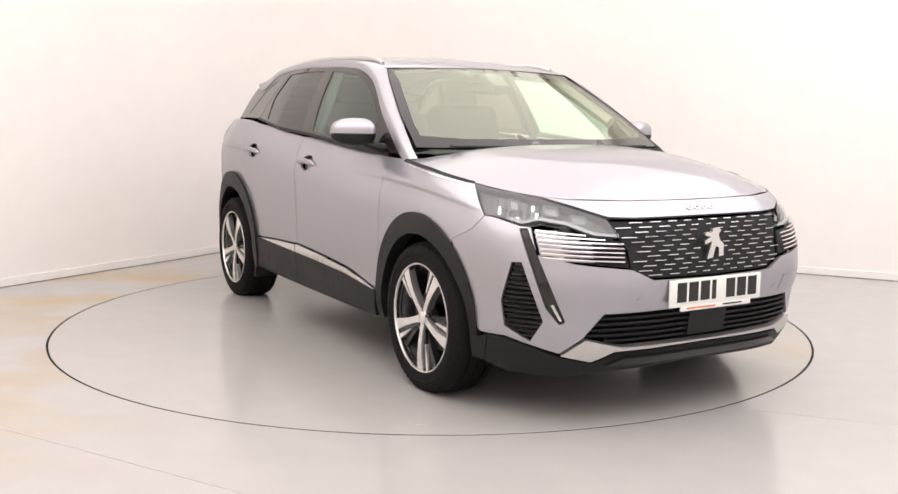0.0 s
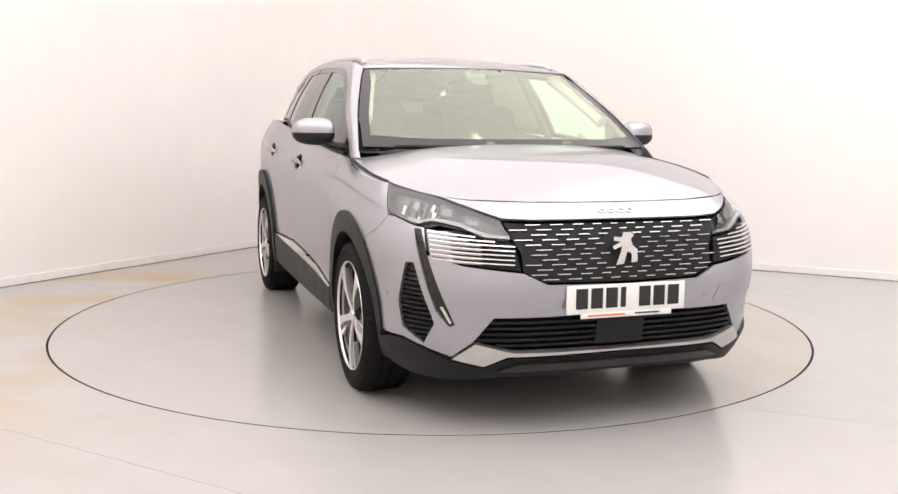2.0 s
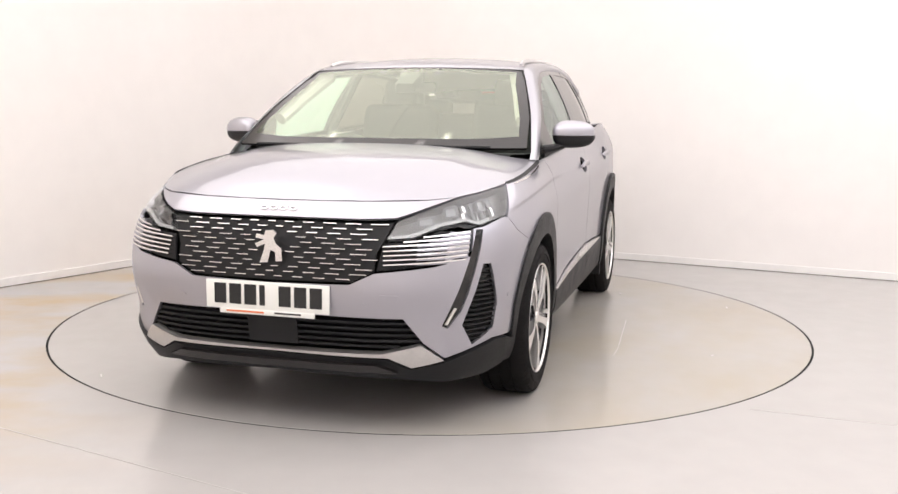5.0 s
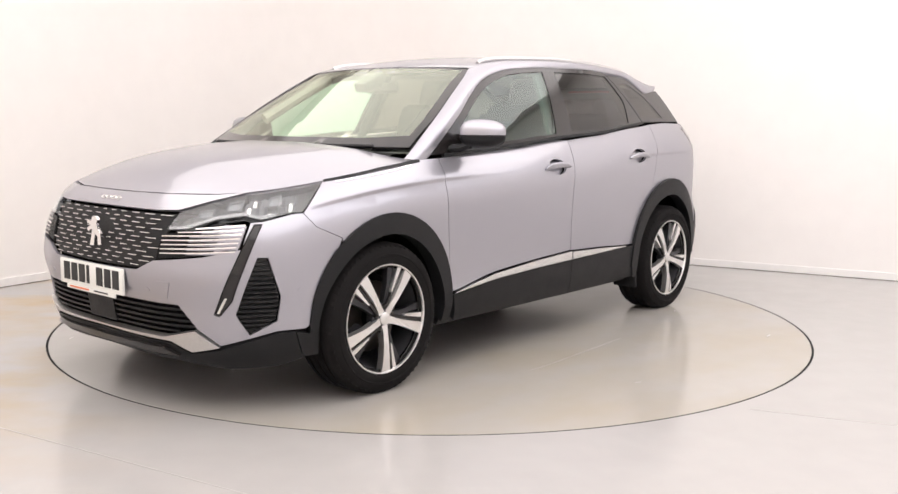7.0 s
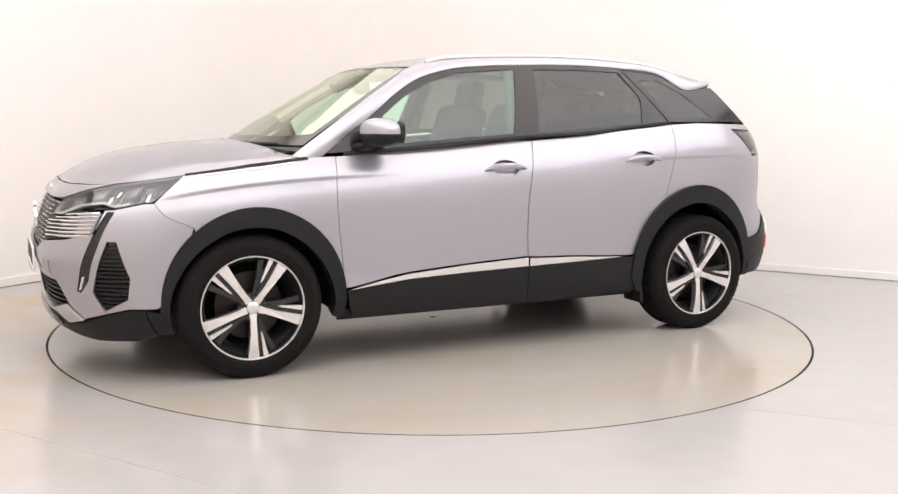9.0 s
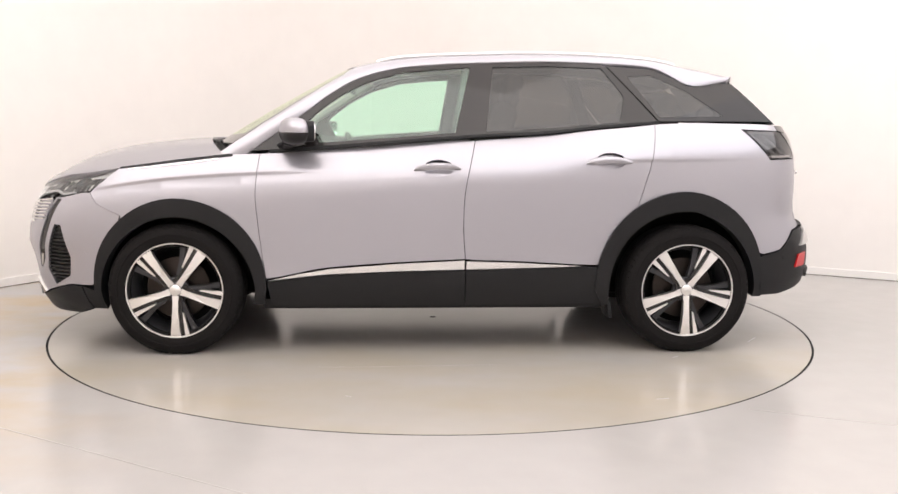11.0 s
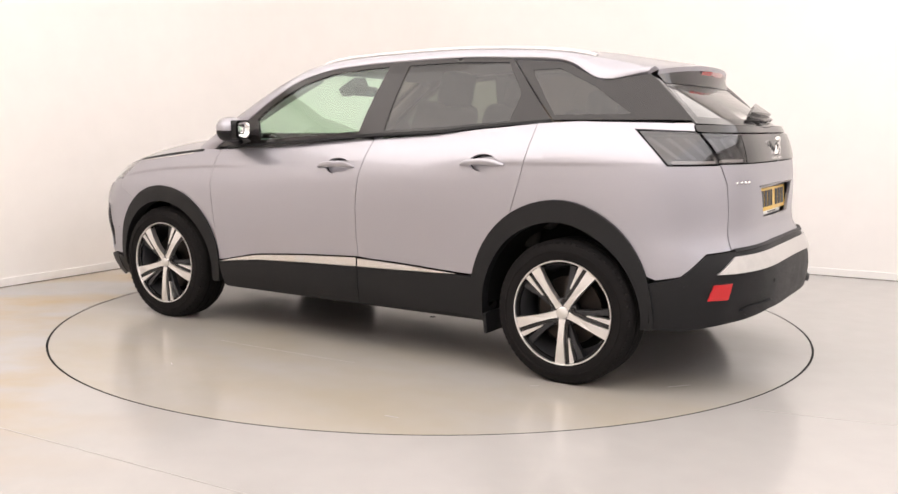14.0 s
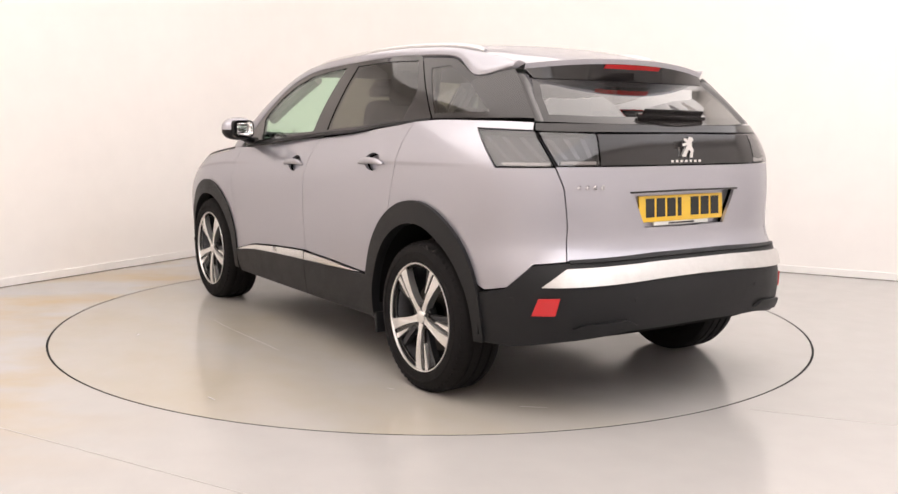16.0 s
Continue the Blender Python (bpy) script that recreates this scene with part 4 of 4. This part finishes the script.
# wheels
def wheel():
    ob = new("wheel")
    grooves = []
    for g in (-.065, -.115, -.165):
        grooves += [(.343, g + .006), (.335, g + .004), (.335, g - .004), (.343, g - .006)]
    tyre = [(.228, -.016), (.248, .0), (.268, .006), (.285, .005), (.287, .008), (.292, .008), (.294, .005), (.315, .002), (.333, -.013), (.342, -.034)] + grooves + [(.342, -.192), (.333, -.212), (.31, -.225), (.25, -.222), (.228, -.20)]
    t = part("tyre", lathe(tyre, 72), RUBBER, ob, "black road tyre")
    for k in range(64):
        a = 360 * k / 64
        part("tread_block", boxed((.014, .030, .016), pose(0, 0, 0, 0, a, 0) @ pose(.327, -.019, 0, 0, 0, 24) @ pose(0, 0, 0, 0, 90, 0), .002, 1), RUBBER, t)
    part("rim_lip", lathe([(.238, -.03), (.2395, -.002), (.241, .002), (.246, .003), (.248, -.002), (.248, -.016)], 72), BRIGHT, ob, "machined alloy rim edge")
    part("rim_barrel", lathe([(.227, -.03), (.216, -.06), (.205, -.12), (.20, -.20)], 48), ALLOY, ob, "dark grey rim barrel")
    part("brake_backing", lathe([(.001, -.16), (.20, -.16)], 40), DARK, ob, "dark wheel backing")
    part("brake_disc", lathe([(.06, -.10), (.16, -.10), (.162, -.104), (.16, -.112), (.06, -.112)], 48), STEEL, ob, "steel brake disc")
    part("caliper", boxed((.10, .06, .07), pose(.0, -.10, 0) @ pose(0, 0, 0, 0, 30, 0) @ pose(.14, 0, 0), .012), ALLOY, ob, "brake caliper")
    for k in range(5):
        turn = pose(0, 0, 0, 0, -(270 + 72 * k), 0)
        spoke = prism([(.026, .018), (.06, .0140), (.12, .016), (.18, .021), (.237, .027), (.2385, -.025), (.18, -.019), (.12, -.0150), (.06, -.0145), (.026, -.018)], -.035)
        for v in spoke.verts:
            v.co.y += -.004 - .016 * (1 - min(1, v.co.x / .236)) ** 1.3 * 1.0 + .010 * math.sin(math.pi * min(1, v.co.x / .236))
        bmesh.ops.transform(spoke, matrix=turn, verts=spoke.verts)
        part("spoke", spoke, BRIGHT, ob, "machined alloy spoke", False)
        flank = prism([(.040, .013), (.236, .0245), (.236, .046), (.12, .033), (.05, .03), (.040, -.016), (.12, -.019), (.237, -.029), (.2365, -.0235)][:5], -.03, turn @ Matrix.Diagonal((1, 1, -1, 1)) @ pose(0, -.012, 0))
        part("spoke_flank", flank, GLOSS, ob, "black inlay of the spoke", False)
        bar = prism([(.116, .0345), (.121, .0415), (.229, .069), (.2365, .0465)], -.03, turn @ Matrix.Diagonal((1, 1, -1, 1)) @ pose(0, -.008, 0))
        part("spoke_bar", bar, BRIGHT, ob, "machined alloy side bar", False)
        wedge = prism([(.045, .02), (.12, .036), (.15, .055), (.222, .086), (.205, .112), (.13, .068), (.05, .036)], -.03, turn @ Matrix.Diagonal((1, 1, -1, 1)) @ pose(0, -.024, 0))
        part("spoke_wedge", wedge, WEDGE, ob, "dark grey alloy spoke web", False)
        nut = lathe([(.001, -.012), (.010, -.012), (.012, -.018), (.012, -.04)], 12)
        bmesh.ops.transform(nut, matrix=pose(0, 0, 0, 0, -(270 + 36 + 72 * k), 0) @ pose(.052, 0, 0), verts=nut.verts)
        part("wheel_nut", nut, GLOSS, ob, "black wheel bolt")
    part("hub", lathe([(.001, -.012), (.04, -.014), (.066, -.026), (.068, -.06)], 32), WEDGE, ob, "dark grey hub")
    part("hub_cap", lathe([(.001, -.004), (.022, -.005), (.029, -.009), (.030, -.02)], 32), BRIGHT, ob, "plain alloy hub cap")
    return ob


WEDGE = material("grey_alloy_web", (0.05, 0.05, 0.054), 0.35, 0.7)
first = wheel()
first.parent = car
tagged(first, "alloy wheel with five machined spokes and black tyre")
first.matrix_basis = pose(AXLE, .892, .336)
copy_thing(first, pose(-AXLE, .892, .336))
copy_thing(first, pose(AXLE, -.892, .336, 0, 0, 180))
copy_thing(first, pose(-AXLE, -.892, .336, 0, 0, 180))

# mud flaps, wheel housings and underbody
for side in (1, -1):
    part("mud_flap", boxed((.022, .16, .10), pose(-.925, side * .80, .235, 0, 8, 0), .006), CLAD, car, "short black plastic mud flap")
for cx in (AXLE, -AXLE):
    for side in (1, -1):
        rows = []
        for k in range(17):
            a = math.pi * (k / 16 * 1.04 - .02)
            rows.append([(cx + .41 * math.cos(a), side * y, .36 + .41 * math.sin(a)) for y in (.40, .60, .86)])
        part("wheel_housing", loft(rows), DARK, car, "black wheel housing liner")
        bm = bmesh.new()
        bm.faces.new([bm.verts.new((cx + .41 * math.cos(math.pi * k / 12), side * .58, .36 + .41 * math.sin(math.pi * k / 12))) for k in range(13)])
        part("housing_back", bm, DARK, car)
part("underbody", boxed((3.5, 1.05, .16), pose(.05, 0, .33), .04), DARK, car, "dark underbody")
part("floor_pan", boxed((1.72, 1.60, .14), pose(0, 0, .30), .03), DARK, car, "dark floor pan")


# door mirrors
def shell(centre, size, lo, hi, power=2.6, taper=.25, rows=14, cols=28):
    """Part of a rounded body between two heights of -1 to 1, thinner towards its outer end."""
    out = []
    for i in range(rows + 1):
        h = lo + (hi - lo) * i / rows
        r = (1 - abs(h) ** power) ** (1 / power)
        ring = []
        for j in range(cols):
            a = 2 * math.pi * j / cols
            c, s = math.cos(a), math.sin(a)
            x = math.copysign(abs(c) ** (2 / power), c) * r
            y = math.copysign(abs(s) ** (2 / power), s) * r
            k = 1 - taper * (y + 1) / 2
            ring.append((centre[0] + size[0] * x * k - .055 * (y + 1) / 2, centre[1] + size[1] * y, centre[2] + size[2] * h * (1 - .07 * (y + 1))))
        out.append(ring)
    bm = loft(out, True)
    bm.verts.ensure_lookup_table()
    bm.faces.new(bm.verts[:cols]), bm.faces.new(bm.verts[-cols:])
    bmesh.ops.recalc_face_normals(bm, faces=bm.faces)
    return bm


def mirrored(bm):
    for v in bm.verts:
        v.co.y *= -1
    bmesh.ops.reverse_faces(bm, faces=bm.faces)
    return bm


for side, door in zip((1, -1), front_doors):
    at, size = (.742, .930, 1.154), (.080, .102, .074)
    ob = None
    for name, lo, hi, mat, label in (("mirror_base", -.99, -.14, CLAD, "black lower mirror housing"), ("mirror_cap", -.10, .99, PAINT, "silver-grey mirror cap"), ("mirror_seam", -.15, -.09, GLOSS, "black seam")):
        bm = shell(at, size, lo, hi)
        part(name, mirrored(bm) if side < 0 else bm, mat, door, label)
    bm = boxed((.008, .120, .086), pose(.646, .922, 1.154, 0, 0, 12), .03, 3)
    part("mirror_glass", mirrored(bm) if side < 0 else bm, MIRROR, door, "mirror glass")
    bm = boxed((.012, .142, .104), pose(.650, .922, 1.154, 0, 0, 12), .03, 3)
    part("mirror_rim", mirrored(bm) if side < 0 else bm, CLAD, door)
    bm = tube([(.79, .78, 1.078), (.76, .83, 1.083), (.745, .88, 1.10)], .034, 10, .6)
    part("mirror_arm", mirrored(bm) if side < 0 else bm, CLAD, door, "black mirror arm")

# roof rails
for side in (1, -1):
    path = []
    for k in range(41):
        u = (4.6 + 4.75 * k / 40) / 11
        p = rail_point(edge, u)
        rise = .009 * min(1, math.sin(math.pi * k / 40) * 3.2) ** .7 - .004 if 0 < k < 40 else -.006
        path.append((p.x, side * (p.y - .018), p.z + .011 + rise))
    part("roof_rail", tube(path, .0115, 10, 1.2), RAIL, car, "satin chrome roof rail")

# wipers and aerial
part("wiper_cover", panel(backlight, [(.17, 1.238), (-.19, 1.232), (-.232, 1.252), (-.222, 1.288), (-.05, 1.274)], lift=.040, lip=.034, gap=0, res=.04), GLOSS, car, "gloss black wedge-shaped rear wiper arm")
part("rear_wiper", panel(backlight, [(.20, 1.226), (-.20, 1.221), (-.20, 1.231), (.20, 1.236)], lift=.022, lip=.018, gap=0, res=.06), GLOSS, car, "black rear wiper blade")
for y0, y1 in ((-.62, -.05), (-.02, .60)):
    part("wiper", tube([(screen_x(y, 1.094) + .03, y, 1.090) for y in np.linspace(y0, y1, 9)], .009, 6), CLAD, car, "black windscreen wiper")


# plates, drawn as plain bars, and plain badges
def plate(face, x, z, turn, lean, label):
    ob = part("plate", boxed((.010, .52, .111), pose(x, 0, z, 0, lean, 0), .003), face, front_bumper if x > 0 else tailgate, label)
    m = pose(x, 0, z, 0, lean, 0)
    y = -.222
    for w in (.050, .050, .050, .022, 0, .050, .050, .050):
        if w:
            part("plate_bar", boxed((.003, w, .079), m @ pose(.0058 * turn, (y + w / 2) * turn, .004), .0), INK, ob)
        y += (w or .03) + .0145
    return ob


front_plate = plate(PLATE, 2.240, .536, 1, 0, "white front number plate with plain dark bars")
part("dealer_strip", boxed((.008, .40, .020), pose(2.2435, .0, .472), .002), PLATE, front_bumper, "white strip under the plate")
part("strip_bar", boxed((.003, .16, .007), pose(2.2475, -.09, .473)), ORANGE, front_bumper)
part("strip_bar", boxed((.003, .11, .006), pose(2.2475, .09, .474)), INK, front_bumper)
plate(YELLOW, -2.048, .853, -1, 4, "yellow rear number plate with plain dark bars")
part("dealer_strip", boxed((.008, .34, .018), pose(-2.048, -.0, .789), .002), PLATE, tailgate, "white strip under the plate")
part("strip_bar", boxed((.003, .16, .006), pose(-2.0525, .0, .789)), INK, tailgate)


def emblem(x, z, size, turn, parent):
    """A plain upright badge of slanting silver bars."""
    ob = new("emblem")
    ob.parent = parent
    tagged(ob, "plain silver badge")
    ob.matrix_basis = pose(x, 0, z, 0, -6 * turn, 90 * turn)
    outline = [(-.05, .5), (.2, .5), (.32, .38), (.2, .25), (.26, .05), (.42, -.1), (.40, -.5), (.18, -.5), (.2, -.2), (.05, -.12), (-.1, -.5), (-.38, -.5), (-.2, -.15), (-.12, .08), (-.42, .0), (-.46, .12), (-.15, .22), (-.42, .3), (-.38, .42), (-.12, .36)]
    part("badge_plate", prism([(x * size, z * size) for x, z in outline], .012, pose(0, -.006, 0)), CHROME, ob, "", False)


def badge_ring(m, wide, high, parent):
    """A small flat chrome loop."""
    rows = []
    for k in range(17):
        c, d = math.cos(k * math.pi / 8), math.sin(k * math.pi / 8)
        rows.append([m @ Vector((h, g * wide * c, g * high * d)) for h, g in ((-.003, 1.25), (.003, 1.15), (.003, .80), (-.003, .70))])
    bm = loft(rows, True)
    bmesh.ops.recalc_face_normals(bm, faces=bm.faces)
    part("badge_ring", bm, CHROME, parent)


emblem(2.214, .728, .122, 1, grille)
emblem(-2.066, 1.112, .085, -1, tailgate)
for y in (-.062, -.021, .021, .062):
    badge_ring(pose(2.132, y, .868, 0, -40, 0), .015, .009, nose_panel)
for k in range(7):
    part("badge_bar", boxed((.004, .016, .012), pose(-2.062, .085 - .0283 * k, 1.052)), CHROME, tailgate)
for k in range(4):
    u = -2.01 - .028 * k
    badge_ring(pose(*skin(u, .951)) @ pose(-.003, .003, 0, 0, 0, 20), .011, .008, tailgate)

# parking sensors and filler flap
for s, z in ((1.715, .52), (2.2, .52)):
    twin("parking_sensor", skin, oval(s, z, .010, .010), PAINT, (front_bumper, front_bumper), lift=.002, lip=.004, gap=0)
for s in (-1.80, -2.2):
    twin("parking_sensor", skin, oval(s, .50, .010, .010), CLAD, (rear_bumper, rear_bumper), lift=.011, lip=.004, gap=0)


# ---- cabin ----
def front_seat(y):
    ob = new("front_seat")
    ob.parent = car
    tagged(ob, "dark cloth front seat")
    ob.matrix_basis = pose(0, y, 0)
    part("cushion", boxed((.50, .50, .16), pose(.08, 0, .66, 0, -8, 0), .05, 3), TRIM, ob)
    part("backrest", boxed((.15, .50, .66), pose(-.30, 0, 1.0, 0, -18, 0), .06, 3), TRIM, ob)
    part("headrest", boxed((.10, .27, .19), pose(-.44, 0, 1.385, 0, -12, 0), .045, 3), TRIM, ob)
    for dy in (-.06, .06):
        part("post", tube([(-.40, dy, 1.25), (-.44, dy, 1.36)], .008, 6), STEEL, ob)


front_seat(.37)
front_seat(-.37)
bench = new("rear_bench")
bench.parent = car
tagged(bench, "dark cloth rear bench")
part("cushion", boxed((.50, 1.30, .18), pose(-.82, 0, .68), .05, 3), TRIM, bench)
part("backrest", boxed((.16, 1.30, .60), pose(-1.18, 0, .98, 0, -20, 0), .05, 3), TRIM, bench)
for y in (-.42, 0, .42):
    part("headrest", boxed((.09, .25, .14), pose(-1.31, y, 1.30, 0, -12, 0), .04, 3), TRIM, bench)
dash_rows = []
for y in np.linspace(-.74, .74, 17):
    hood_rise = .05 * math.exp(-((y + .37) / .16) ** 2)
    w = .16 * (y / .75) ** 2
    dash_rows.append([(1.16 - w, y, 1.055), (1.0 - w, y, 1.058), (.82 - w * .6, y, 1.045 + hood_rise), (.70 - w * .4, y, 1.02 + hood_rise), (.64 - w * .3, y, .93), (.70, y, .75), (.75, y, .45)])
dashboard = part("dashboard", loft(dash_rows), DASH, car, "dark grey dashboard")
part("touchscreen", boxed((.015, .24, .13), pose(.66, .0, 1.06, 0, -15, 0), .006), GLOSS, dashboard, "black dashboard screen")
ring = [(.44 + .17 * math.cos(a) * .42, -.37 + .17 * math.sin(a), .985 + .155 * math.cos(a) * .9) for a in [2 * math.pi * k / 32 for k in range(33)]]
wheel_ob = part("steering_wheel", tube(ring, .016, 8), GLOSS, car, "black steering wheel")
part("airbag_cover", boxed((.06, .17, .10), pose(.46, -.37, .975, 0, -25, 0), .03), DASH, wheel_ob)
part("wheel_spoke", boxed((.02, .32, .03), pose(.455, -.37, .975, 0, -25, 0), .006), DASH, wheel_ob)
part("interior_mirror", boxed((.03, .24, .065), pose(.46, 0, 1.395, 0, 10, 0), .015), GLOSS, car, "black interior mirror")
part("mirror_stalk", tube([(.55, 0, 1.45), (.47, 0, 1.40)], .012, 6), GLOSS, car)
liner_rows = [[(x, y * .96, z - .035) for x, y, z in row] for row in roof_rows[1:-2]]
part("headliner", loft(liner_rows, flip=True), LINER, car, "pale grey headliner")
for side in (1, -1):
    for name, pts in (("pillar_trim", [(-.13, 1.10), (-.19, 1.51)]), ("pillar_trim", [(-1.10, 1.2), (-.97, 1.50)])):
        path = [(x, side * (cabin_y(x, z) - .04), z) for x, z in pts]
        part(name, tube(path, .045, 8, .5), DASH, car, "grey inner pillar trim")
    path = [(p.x - .05, side * (p.y - .05), p.z - .03) for p in (rail_point(edge, k / 11) for k in (1, 2, 3, 4))]
    part("pillar_trim", tube(path, .035, 8), LINER, car, "pale grey inner pillar trim")
    part("door_card", boxed((1.5, .05, .55), pose(.05, side * .78, .83), .02), DASH, car, "dark grey door trim")
part("parcel_shelf", boxed((.50, 1.16, .02), pose(-1.55, 0, 1.14), .005), TRIM, car, "black parcel shelf")
part("load_floor", boxed((.66, 1.1, .30), pose(-1.55, 0, .75), .03), TRIM, car, "dark load bay")


def motions():
    rows, spin = [], []
    for t, a in TURNS:
        c, s = math.cos(radians(a)), math.sin(radians(a))
        rows.append((t, pose(OFFSET[0] * c - OFFSET[1] * s, OFFSET[0] * s + OFFSET[1] * c, 0, 0, 0, a)))
        spin.append((t, pose(0, 0, 0, 0, 0, a)))
    walk(car, rows)
    walk(turntable, spin)


motions()
